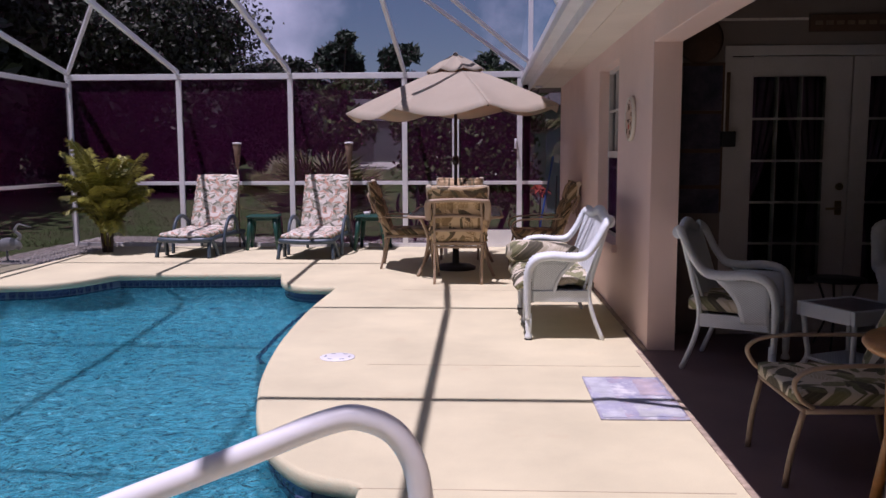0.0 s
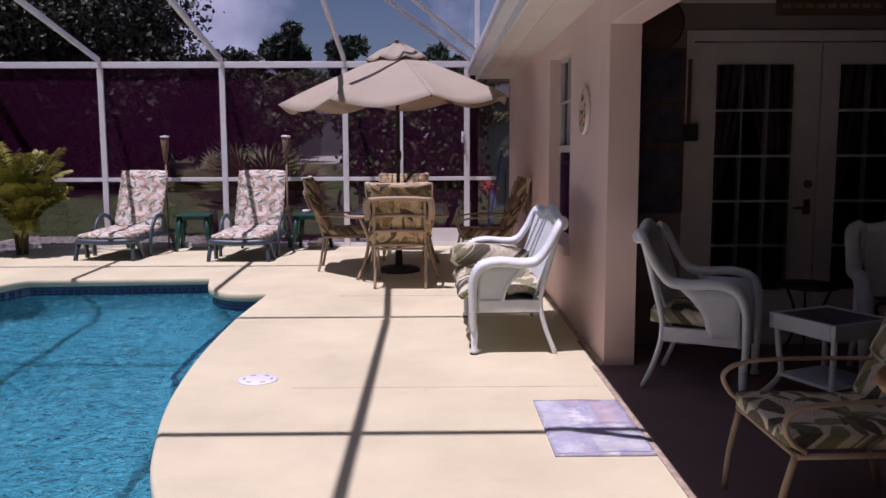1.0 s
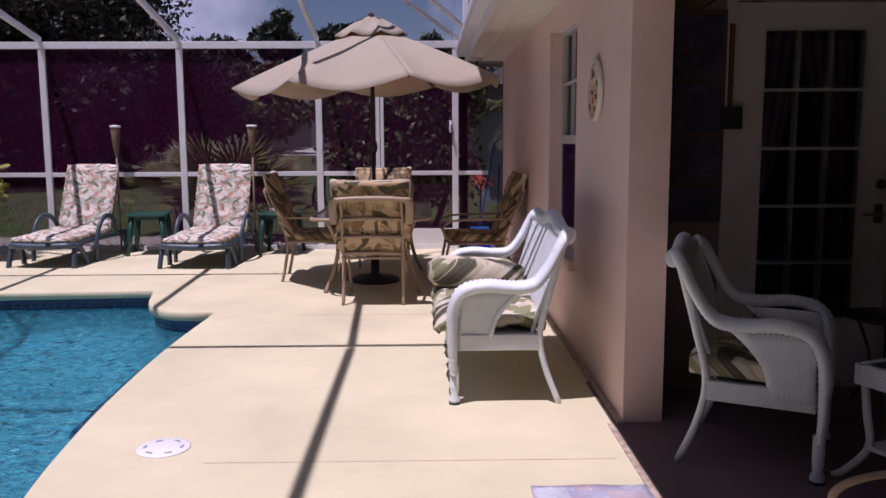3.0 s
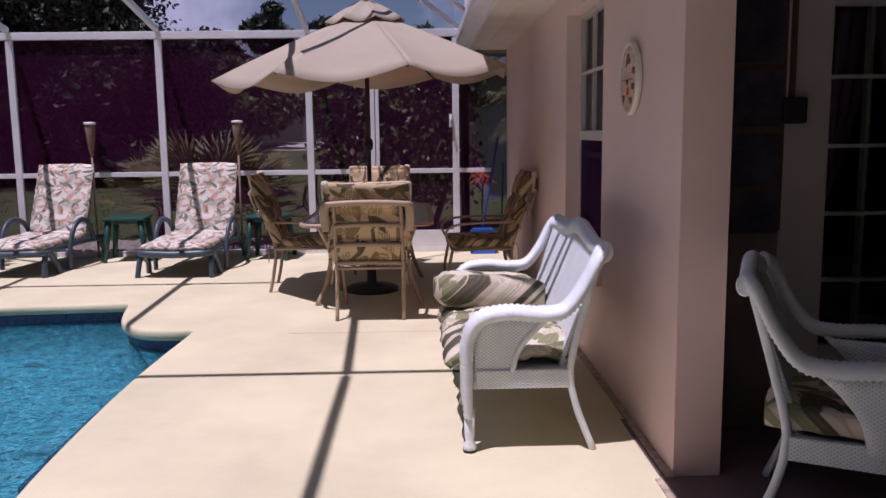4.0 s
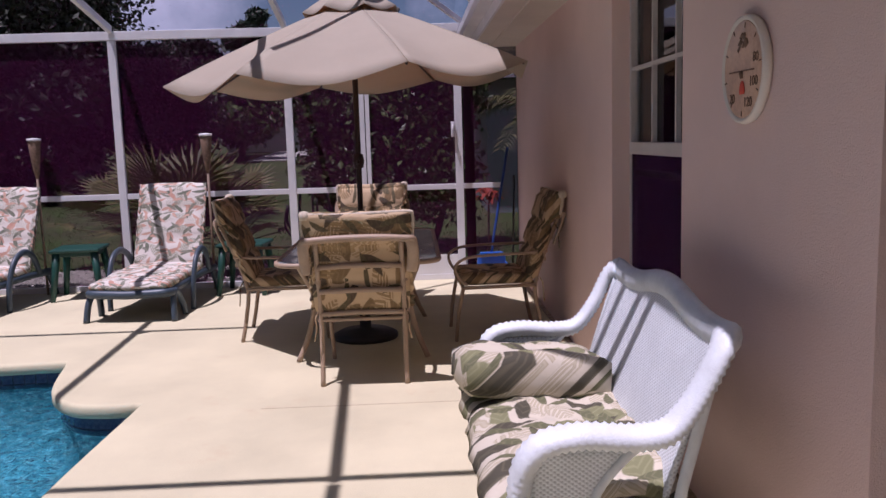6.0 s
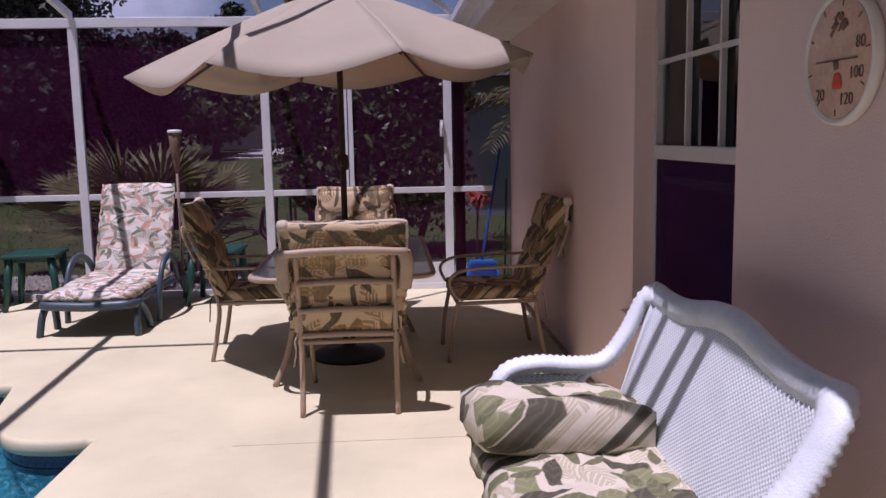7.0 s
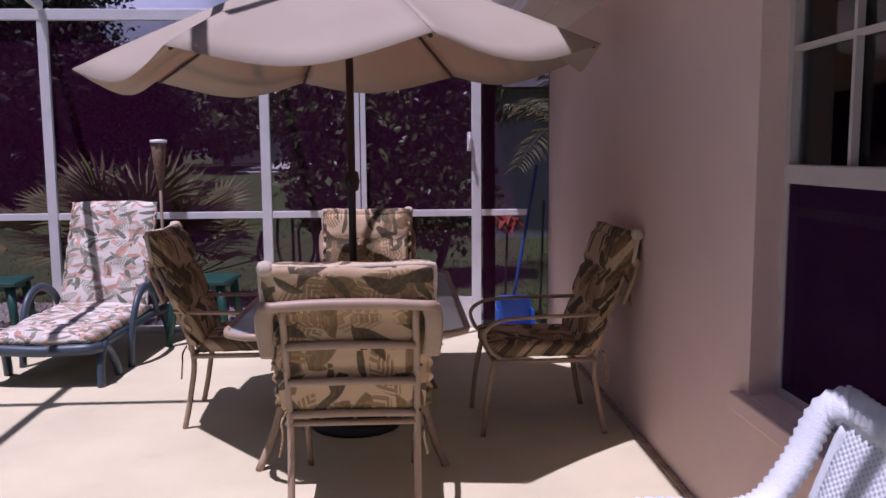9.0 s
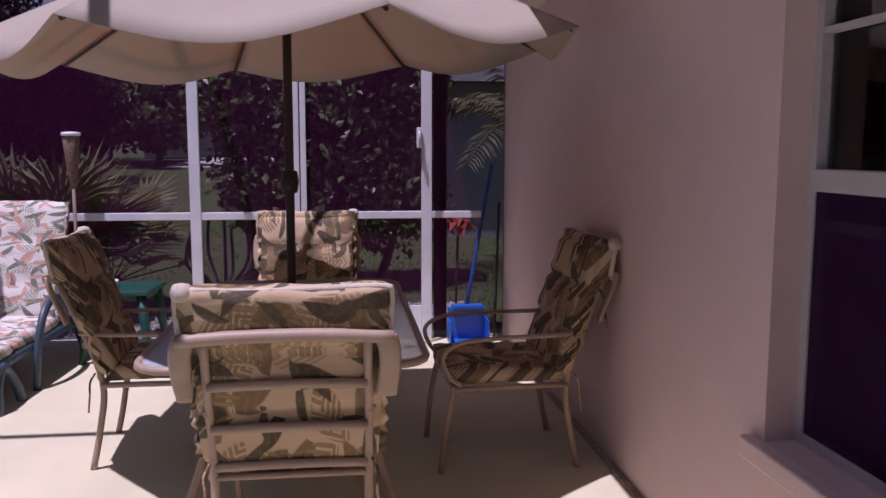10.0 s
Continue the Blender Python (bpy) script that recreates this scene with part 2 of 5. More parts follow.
M_GRASS = mat("lawn", (0.07, 0.115, 0.028), 0.9, vary=0.3, scale=0.9, bump=0.8, bump_scale=25, color2=(0.07, 0.075, 0.028))
M_BLADE = mat("grass_blade", (0.12, 0.17, 0.045), 0.7, vary=0.2, island=0.35, bump=0)
M_GRAVEL = mat("white_gravel", (0.62, 0.57, 0.52), 0.8, vary=0.2, scale=20, island=0.3)
M_SCREEN = screen_mat("flare_tinted_screen_mesh", 0.6)
M_WINSCREEN = screen_mat("window_screen_mesh", 0.4, (0.05, 0.018, 0.058))
M_ROOFSCREEN = screen_mat("roof_screen_mesh", 0.9)
M_WATER = water_mat()
M_GLASS = glass_mat("window_glass")
# Textured glass; its pale body colour stands for reflected sky and canopy.
M_TABLEGLASS = mat("textured_glass_reflection_tint", (0.5, 0.56, 0.58), 0.22, vary=0.05, bump=0.3, bump_scale=90)
M_TABLEGLASS.node_tree.nodes["Principled BSDF"].inputs["Alpha"].default_value = 0.6
M_FABRIC_TAN = leaf_print("tan_leaf_cloth", (0.56, 0.41, 0.25), [((0.34, 0.23, 0.11), (0.5, 0.36, 0.2), 4.8, 0.34, True), ((0.2, 0.13, 0.06), (0.32, 0.22, 0.11), 6.2, 0.2, False), ((0.25, 0.165, 0.075), (0.42, 0.3, 0.16), 5.6, 0.3, True), ((0.08, 0.055, 0.033), (0.17, 0.12, 0.065), 6.2, 0.16, False), ((0.1, 0.08, 0.04), (0.22, 0.16, 0.08), 8.0, 0.13, False)])
M_FABRIC_CREAM = leaf_print("cream_leaf_cloth", (0.62, 0.56, 0.44), [((0.4, 0.35, 0.24), (0.6, 0.54, 0.42), 6.0, 0.36, True), ((0.2, 0.2, 0.1), (0.36, 0.34, 0.2), 6.4, 0.26, False), ((0.07, 0.062, 0.04), (0.19, 0.17, 0.1), 5.6, 0.22, False), ((0.12, 0.12, 0.06), (0.26, 0.25, 0.14), 8.0, 0.16, False)])
M_FABRIC_FLOWER = leaf_print("flowered_lounger_cloth", (0.68, 0.63, 0.57), [((0.47, 0.44, 0.37), (0.62, 0.57, 0.5), 5.0, 0.36, True), ((0.45, 0.24, 0.17), (0.6, 0.45, 0.37), 6.2, 0.15, False), ((0.26, 0.27, 0.2), (0.46, 0.44, 0.36), 5.2, 0.22, True), ((0.13, 0.14, 0.1), (0.3, 0.29, 0.22), 6.4, 0.14, False), ((0.5, 0.3, 0.22), (0.62, 0.5, 0.42), 8.5, 0.14, False), ((0.2, 0.2, 0.15), (0.38, 0.36, 0.3), 8.0, 0.13, False)])
M_CORD = mat("pale_cotton_cord", (0.62, 0.54, 0.42), 0.9, vary=0.12, scale=30, bump=0.4, bump_scale=200)
M_CANVAS = mat("beige_canvas", (0.52, 0.47, 0.37), 0.9, vary=0.05, scale=2.5, bump=0.3, bump_scale=300)
nt_ = M_CANVAS.node_tree
glow = node(nt_, "ShaderNodeBsdfTranslucent", Color=(0.66, 0.38, 0.2, 1))
blend = node(nt_, "ShaderNodeMixShader", Fac=0.3)
nt_.links.new(nt_.nodes["Principled BSDF"].outputs[0], blend.inputs[1])
nt_.links.new(glow.outputs[0], blend.inputs[2])
nt_.links.new(blend.outputs[0], nt_.nodes["Material Output"].inputs["Surface"])
M_TANMETAL = mat("tan_powder_coated_metal", (0.4, 0.29, 0.2), 0.5, vary=0.08, bump=0.05)
M_BRONZE = mat("dark_brown_pole", (0.05, 0.03, 0.025), 0.4, vary=0.1)
M_WICKER = wicker_mat("white_wicker", (0.77, 0.82, 0.84))
M_WRAP = mat("white_wrapped_cane", (0.77, 0.82, 0.84), 0.45, vary=0.07, scale=12, bump=0.4, bump_scale=160)
M_RESIN = mat("slate_blue_resin", (0.055, 0.082, 0.11), 0.42, vary=0.1, bump=0.05)
M_GREEN = mat("green_resin", (0.011, 0.065, 0.05), 0.4, vary=0.1, bump=0.05)
# Near-black base colour stands for the lack of light behind glass.
M_DARKROOM = mat("unlit_room_dark", (0.05, 0.04, 0.045), 0.9)
M_CURTAIN = mat("grey_curtain", (0.2, 0.12, 0.25), 0.9, vary=0.1)
M_DOORCURTAIN = mat("plum_curtain", (0.16, 0.08, 0.15), 0.9, vary=0.15)
M_MAT = mat("faded_printed_mat", (0.44, 0.43, 0.5), 0.85, vary=0.2, scale=4.5, color2=(0.29, 0.29, 0.4), bump=0.3, bump_scale=220)
M_DIAL = mat("faded_dial_print", (0.66, 0.44, 0.3), 0.35, vary=0.2, scale=11, color2=(0.5, 0.33, 0.25), bump=0)
M_PRINT = mat("brown_print", (0.2, 0.12, 0.08), 0.6, bump=0)
stain_or_light(M_MAT, (0.5, 0.29, 0.26), 6.0, 0.53, 0.55)
stain_or_light(M_MAT, (0.72, 0.72, 0.7), 8.0, 0.5, 0.7)
stain_or_light(M_MAT, (0.24, 0.26, 0.38), 7.0, 0.53, 0.7)
M_BLUE = mat("blue_plastic", (0.02, 0.12, 0.5), 0.35, vary=0.1, bump=0)
M_BLUEPOLE = mat("blue_painted_handle", (0.02, 0.06, 0.25), 0.4, bump=0)
M_BARK = mat("bark", (0.13, 0.09, 0.065), 0.9, vary=0.25, scale=7, bump=0.8, bump_scale=30)
M_LEAF = mat("dark_oak_leaf", (0.036, 0.042, 0.024), 0.6, island=0.5, bump=0, vary=0.2, scale=0.4)
M_LEAF2 = mat("shrub_leaf", (0.1, 0.14, 0.042), 0.4, island=0.5, bump=0, vary=0.2)
M_PINE = mat("pine_needle", (0.03, 0.05, 0.03), 0.7, island=0.4, bump=0)
M_PALM = mat("yellow_green_frond", (0.3, 0.29, 0.045), 0.5, island=0.35, bump=0, vary=0.2)
M_PALMETTO = mat("palmetto_frond", (0.17, 0.16, 0.055), 0.6, island=0.4, bump=0)
M_RED = mat("red_flower", (0.5, 0.06, 0.03), 0.6, island=0.3, bump=0)
M_NEIGHBOUR = mat("pale_blue_siding", (0.36, 0.4, 0.44), 0.8, vary=0.05, scale=0.5)
M_FARWALL = mat("far_white_wall", (0.5, 0.49, 0.49), 0.8, vary=0.06)
M_SHINGLE = mat("grey_shingle", (0.15, 0.14, 0.15), 0.9, vary=0.2, scale=3)
M_DRIVE = mat("pale_driveway", (0.75, 0.71, 0.66), 0.9)
M_RATTAN = mat("honey_rattan", (0.42, 0.2, 0.06), 0.4, vary=0.2, scale=12)
M_PICTURE = mat("dark_glazed_picture", (0.1, 0.09, 0.13), 0.3, vary=0.5, scale=7, color2=(0.03, 0.03, 0.05), bump=0)
M_BLACK = mat("black_metal", (0.02, 0.02, 0.022), 0.5, bump=0)
M_GREY = mat("grey_cast_stone", (0.34, 0.36, 0.38), 0.8, vary=0.15)
M_WOODSIGN = mat("dark_wood_board", (0.12, 0.07, 0.045), 0.6, vary=0.2)
M_BAMBOO = mat("pale_bamboo", (0.26, 0.18, 0.12), 0.6, vary=0.2)
M_BRASS = mat("dark_brass", (0.25, 0.2, 0.12), 0.35, metal=0.8, bump=0)


# ---- mesh helpers ----
def box(bm, c, s, rot=(0, 0, 0), bevel=0.0):
    m = Matrix.LocRotScale(c, Euler([radians(a) for a in rot]), s)
    r = bmesh.ops.create_cube(bm, size=1.0, matrix=m)
    if bevel:
        edges = list({e for v in r["verts"] for e in v.link_edges})
        bmesh.ops.bevel(bm, geom=edges, offset=bevel, segments=2, affect="EDGES", profile=0.5)


def smooth_path(pts, n=8):
    """A Catmull-Rom line through the points."""
    p = [Vector(q) for q in pts]
    p = [p[0] * 2 - p[1]] + p + [p[-1] * 2 - p[-2]]
    out = []
    for i in range(1, len(p) - 2):
        for k in range(n):
            t = k / n
            a, b, c, d = p[i - 1], p[i], p[i + 1], p[i + 2]
            out.append(0.5 * ((2 * b) + (c - a) * t + (2 * a - 5 * b + 4 * c - d) * t * t + (3 * b - a - 3 * c + d) * t ** 3))
    out.append(p[-2].copy())
    return out


def tube(bm, pts, r, seg=8, flat=1.0, ridge=0.0, side=None):
    """A round bar along the points; r: one radius or one for each point; flat: height of the section against its width."""
    pts = [Vector(q) for q in pts]
    rings, n0 = [], None
    for i, q in enumerate(pts):
        d = (pts[min(i + 1, len(pts) - 1)] - pts[max(i - 1, 0)]).normalized()
        if n0 is None:
            ref = Vector(side) if side else (Vector((0, 0, 1)) if abs(d.z) < 0.9 else Vector((1, 0, 0)))
            n0 = (ref - d * ref.dot(d)).normalized()
        else:
            n0 = (n0 - d * n0.dot(d)).normalized()
        b = d.cross(n0)
        rr = (r[i] if isinstance(r, (list, tuple)) else r) * (1 + (ridge if i % 2 else -ridge))
        rings.append([bm.verts.new(q + n0 * (math.cos(2 * math.pi * k / seg) * rr * flat) + b * (math.sin(2 * math.pi * k / seg) * rr)) for k in range(seg)])
    for a, b in zip(rings, rings[1:]):
        for k in range(seg):
            f = bm.faces.new((a[k], a[(k + 1) % seg], b[(k + 1) % seg], b[k]))
            f.smooth = True
    bm.faces.new(list(reversed(rings[0])))
    bm.faces.new(rings[-1])


def even_steps(pts, step):
    """The same line with points at even steps."""
    pts = [Vector(q) for q in pts]
    ends = [0.0]
    for a, b in zip(pts, pts[1:]):
        ends.append(ends[-1] + (b - a).length)
    n, out, j = max(2, round(ends[-1] / step)), [], 0
    for i in range(n + 1):
        s = ends[-1] * i / n
        while j < len(pts) - 2 and ends[j + 1] < s:
            j += 1
        out.append(pts[j].lerp(pts[j + 1], (s - ends[j]) / max(1e-9, ends[j + 1] - ends[j])))
    return out


def lathe(bm, profile, seg=20, at=(0, 0, 0)):
    """Turns (radius, z) pairs round the upright axis."""
    rings = [[bm.verts.new((at[0] + r * math.cos(2 * math.pi * k / seg), at[1] + r * math.sin(2 * math.pi * k / seg), at[2] + z)) for k in range(seg)] for r, z in profile]
    for a, b in zip(rings, rings[1:]):
        for k in range(seg):
            f = bm.faces.new((a[k], a[(k + 1) % seg], b[(k + 1) % seg], b[k]))
            f.smooth = True
    bm.faces.new(list(reversed(rings[0])))
    bm.faces.new(rings[-1])


def grid_sheet(bm, fn, nu, nv, thick=0.0):
    """A sheet of points fn(u, v), u and v from 0 to 1; thick: gives it a second side below, along -normal."""
    top = [[bm.verts.new(fn(i / nu, j / nv)) for j in range(nv + 1)] for i in range(nu + 1)]
    faces = []
    for i in range(nu):
        for j in range(nv):
            f = bm.faces.new((top[i][j], top[i + 1][j], top[i + 1][j + 1], top[i][j + 1]))
            f.smooth = True
            faces.append(f)
    if thick:
        bm.normal_update()
        bmesh.ops.solidify(bm, geom=faces, thickness=thick)


def cushion(bm, c, s, rot=(0, 0, 0), puff=0.35, seed=1, n=14, tufts=0):
    """A stuffed pad with soft edges, a little uneven; tufts: seams across its length (y)."""
    m = Matrix.LocRotScale(c, Euler([radians(a) for a in rot]), None)
    rings = []
    def h(u, v, sgn):
        e = (1 - abs(2 * u - 1) ** 5) * (1 - abs(2 * v - 1) ** 5)
        z = s[2] / 2 * (1 - puff + puff * max(e, 0) ** 0.6)
        if tufts:
            z -= s[2] * 0.22 * (1 - abs(math.sin(v * math.pi * (tufts + 1)))) ** 6
        z += s[2] * 0.1 * noise.noise(Vector((u * 5 + seed, v * 6, seed * 2.3)))
        return z * sgn
    def pos(u, v, sgn):
        inset = 1 - 0.03 * (abs(2 * u - 1) * abs(2 * v - 1)) ** 4
        wob = 0.012 * noise.noise(Vector((u * 4, v * 4, seed)))
        return m @ Vector(((u - 0.5) * s[0] * inset + wob, (v - 0.5) * s[1] * inset + wob, h(u, v, sgn)))
    sides = []
    for sgn in (1, -1):
        sides.append([[bm.verts.new(pos(i / n, j / n, sgn)) for j in range(n + 1)] for i in range(n + 1)])
    for k, g in enumerate(sides):
        for i in range(n):
            for j in range(n):
                q = (g[i][j], g[i + 1][j], g[i + 1][j + 1], g[i][j + 1])
                f = bm.faces.new(q if k == 0 else tuple(reversed(q)))
                f.smooth = True
    a, b = sides
    rim = [(i, 0) for i in range(n)] + [(n, j) for j in range(n)] + [(i, n) for i in range(n, 0, -1)] + [(0, j) for j in range(n, 0, -1)]
    for (i, j), (k, l) in zip(rim, rim[1:] + rim[:1]):
        f = bm.faces.new((a[i][j], b[i][j], b[k][l], a[k][l]))
        f.smooth = True


def thing(name, m, label, category, group="", kind=""):
    ob = new(name)
    ob.empty_display_size = 0.1
    ob.matrix_world = m
    return tagged(ob, label, category, group, kind)


def part(name, bm, material, parent=None, label="", upward=False):
    me = bpy.data.meshes.new(name)
    if upward:
        bm.normal_update()
        bmesh.ops.reverse_faces(bm, faces=[f for f in bm.faces if f.normal.z < 0])
    else:
        bmesh.ops.recalc_face_normals(bm, faces=bm.faces)
    bm.to_mesh(me)
    bm.free()
    me.materials.append(material)
    ob = new(name, me)
    if parent:
        ob.parent = parent
    if label:
        tagged(ob, label)
    return ob


def structure(name, bm, material, label, category, upward=False):
    return tagged(part(name, bm, material, upward=upward), label, category, kind="structure")


def share(name, ob, m, parent):
    """Another object on the same mesh."""
    o = new(name, ob.data)
    o.parent = parent
    o.matrix_basis = m
    return o


def B():
    return bmesh.new()


def boxes(*items, bevel=0.0):
    bm = bmesh.new()
    for it in items:
        it = it[0] if len(it) == 1 else it
        box(bm, it[0], it[1], it[2] if len(it) > 2 else (0, 0, 0), bevel)
    return bm


def span(x0, x1, y0, y1, z0, z1):
    return ((x0 + x1) / 2, (y0 + y1) / 2, (z0 + z1) / 2), (x1 - x0, y1 - y0, z1 - z0)


def leaf_mesh(name, centres, sizes, material, parent, seed, stretch=2.0, droop=0.0):
    """Many small bent leaves, each of two triangles, at the centres."""
    rng = np.random.default_rng(seed)
    n = len(centres)
    d = rng.normal(size=(n, 3)); d[:, 2] -= droop
    d /= np.linalg.norm(d, axis=1)[:, None]
    o = rng.normal(size=(n, 3)); o -= (o * d).sum(1)[:, None] * d
    o /= np.linalg.norm(o, axis=1)[:, None]
    s = np.asarray(sizes)[:, None]
    up = np.cross(d, o)
    v = np.stack([centres - d * s * stretch / 2, centres + o * s / 2 + up * s * 0.15, centres + d * s * stretch / 2, centres - o * s / 2 + up * s * 0.15], 1).reshape(-1, 3)
    me = bpy.data.meshes.new(name)
    idx = np.arange(n)[:, None] * 4
    f = np.concatenate([idx + [0, 1, 2], idx + [0, 2, 3]])
    me.from_pydata(v.tolist(), [], f.tolist())
    me.materials.append(material)
    ob = new(name, me)
    if parent:
        ob.parent = parent
    return ob


def crown_points(rng, n, clumps, shell=0.45):
    """Points in and on ragged clumps (centre, radii)."""
    out = []
    for k in range(n):
        c, r = clumps[rng.integers(len(clumps))]
        d = rng.normal(size=3); d /= np.linalg.norm(d)
        q = rng.random() ** shell * (1 + 0.25 * rng.normal() * 0.5)
        out.append(np.asarray(c) + d * q * np.asarray(r))
    return np.array(out)


# ---- ground, deck, pool ----
def rim_line():
    """The pool's edge, in the plan, from the near right corner round to the near left."""
    knots = [(-0.3, 2.63), (-0.57, 2.75), (-0.8, 3.04), (-0.97, 3.44), (-1.09, 3.88), (-1.19, 4.33), (-1.27, 4.88), (-1.34, 5.65), (-1.38, 6.78), (-1.35, 8.06)]
    a = smooth_path([(x, y, 0) for x, y in knots], 5)
    arc = smooth_path([(x, y, 0) for x, y in [(-1.35, 8.06), (-1.56, 8.04), (-1.81, 8.122), (-2.04, 8.4475), (-2.22, 9.13)]], 5)
    left = smooth_path([(x, y, 0) for x, y in [(-4.19, 8.99), (-4.42, 8.4475), (-4.72, 8.185), (-5.17, 8.06), (-5.57, 7.68), (-5.72, 6.88), (-5.72, 1.08)]], 5)
    pts = [(p.x, p.y) for p in a + arc[1:] + left]
    pts += [(-5.57, -0.52), (-4.57, -1.22), (-1.94, -1.22), (-0.84, -0.82), (-0.39, -0.12), (-0.32, 0.68)]
    return pts


RIM = rim_line()


def offset_ring(pts, d):
    """The ring moved outwards by d."""
    out = []
    n = len(pts)
    area = sum(pts[i][0] * pts[(i + 1) % n][1] - pts[(i + 1) % n][0] * pts[i][1] for i in range(n))
    sg = 1 if area > 0 else -1
    for i in range(n):
        (x0, y0), (x1, y1) = pts[i - 1], pts[(i + 1) % n]
        t = Vector((x1 - x0, y1 - y0)).normalized()
        out.append((pts[i][0] + sg * t.y * d, pts[i][1] - sg * t.x * d))
    return out


def ring_wall(bm, rings):
    """Joins rings of points (x, y, z) of one length, one after the other."""
    vs = [[bm.verts.new(p) for p in r] for r in rings]
    for a, b in zip(vs, vs[1:]):
        for k in range(len(a)):
            f = bm.faces.new((a[k], a[(k + 1) % len(a)], b[(k + 1) % len(a)], b[k]))
            f.smooth = True
    return vs


def flat_with_hole(bm, outer, hole, z):
    eo = [bm.verts.new((x, y, z)) for x, y in outer]
    eh = [bm.verts.new((x, y, z)) for x, y in hole]
    edges = [bm.edges.new((r[i], r[(i + 1) % len(r)])) for r in (eo, eh) for i in range(len(r))]
    bmesh.ops.triangle_fill(bm, use_beauty=True, use_dissolve=False, edges=edges)


DECK_END = 12.12
bm = B()
back = offset_ring(RIM, 0.025)
flat_with_hole(bm, [(-5.62, DECK_END), (-5.62, 10.05), (-6.6, 9.6), (-6.6, -4.0), (1.36, -4.0), (1.36, DECK_END)], back, 0.0)
ring_wall(bm, [[(x, y, 0.0) for x, y in back], [(x, y, -0.007) for x, y in offset_ring(RIM, 0.008)], [(x, y, -0.025) for x, y in RIM], [(x, y, -0.07) for x, y in RIM], [(x, y, -0.085) for x, y in offset_ring(RIM, 0.012)], [(x, y, -0.085) for x, y in offset_ring(RIM, 0.05)]])
bmesh.ops.remove_doubles(bm, verts=bm.verts, dist=0.0005)
structure("pool_deck", bm, M_DECK, "cream painted concrete pool deck with rounded edge", "deck")
structure("deck_edge", boxes((span(-5.62, 1.425, DECK_END, DECK_END + 0.1, -0.25, -0.01),)), M_DECK, "concrete edge strip under the screen wall", "kerb")
structure("deck_trim", boxes((span(1.36, 1.39, -4.0, 5.155, -0.1, 0.006),), (span(1.41, 1.445, 5.155, DECK_END, -0.1, 0.012),)), mat("rusty_joint_strip", (0.5, 0.39, 0.29), 0.9, vary=0.25, scale=14), "rust-stained strip along the deck's joint", "trim")
structure("patio_floor", boxes((span(1.39, 7.0, -4.0, 5.905, -0.1, 0.0),)), M_PATIO, "dull brown concrete floor of the covered patio, shade added to its colour", "floor")
structure("wall_footing", boxes((span(1.36, 1.41, 5.155, DECK_END, -0.1, -0.002),)), M_DECK, "concrete strip at the wall foot", "floor")
# hairline joints across the deck
for y0, x0, x1 in ((2.58, -0.3, 1.31), (4.7, -0.55, 1.31), (7.86, -0.6, 1.36)):
    structure("deck_joint", boxes((span(x0, x1, y0, y0 + 0.006, -0.002, 0.0015),)), mat("joint_filler", (0.52, 0.43, 0.3), 0.9), "thin filled joint across the deck", "trim")

bm = B()
shell_ring = offset_ring(RIM, 0.05)
ring_wall(bm, [[(x, y, -0.27) for x, y in shell_ring], [(x, y, -1.1) for x, y in shell_ring], [(x, y, -1.35) for x, y in offset_ring(RIM, -0.25)]])
flo = [bm.verts.new((x, y, -1.35)) for x, y in offset_ring(RIM, -0.25)]
bmesh.ops.triangle_fill(bm, use_beauty=True, edges=[bm.edges.new((flo[i], flo[(i + 1) % len(flo)])) for i in range(len(flo))])
bmesh.ops.remove_doubles(bm, verts=bm.verts, dist=0.001)
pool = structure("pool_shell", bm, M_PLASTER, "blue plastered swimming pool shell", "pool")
# the tile band under the edge, each tile proud of its grout
bm = B()
ring_wall(bm, [[(x, y, -0.08) for x, y in offset_ring(RIM, 0.052)], [(x, y, -0.27) for x, y in offset_ring(RIM, 0.052)]])
band = part("tile_bed", bm, M_GROUT, pool)
tile_bm = B()
box(tile_bm, (0, 0, 0), (0.07, 0.008, 0.07), bevel=0.002)
tile_mesh = None
run, count = 0.0, 0
for i in range(len(RIM)):
    (x0, y0), (x1, y1) = RIM[i], RIM[(i + 1) % len(RIM)]
    d = Vector((x1 - x0, y1 - y0, 0))
    if y0 < 2.4 or y1 < 2.4 or x0 < -5.3:
        continue
    n = max(1, int(d.length / 0.076))
    nrm = Vector((d.y, -d.x, 0)).normalized()
    ctr = Vector((-3.5, 5.0, 0))
    if nrm.dot(Vector((x0, y0, 0)) - ctr) < 0:
        nrm = -nrm
    for k in range(n):
        for row in range(2):
            if count >= 290:
                break
            q = Vector((x0, y0, 0)) + d * ((k + 0.5) / n) + nrm * 0.046
            m = Matrix.Translation((q.x, q.y, -0.125 - 0.076 * row)) @ Matrix.Rotation(math.atan2(d.y, d.x), 4, "Z")
            if tile_mesh is None:
                first = part("tile", tile_bm, M_TILE, pool)
                tile_mesh = first
                first.matrix_basis = m
            else:
                share("tile", tile_mesh, m, pool)
            count += 1
bm = B()
wat = [bm.verts.new((x, y, -0.17)) for x, y in offset_ring(RIM, 0.042)]
bmesh.ops.triangle_fill(bm, use_beauty=True, edges=[bm.edges.new((wat[i], wat[(i + 1) % len(wat)])) for i in range(len(wat))])
water = structure("water", bm, M_WATER, "clear rippled blue pool water", "water", upward=True)
water.visible_shadow = False
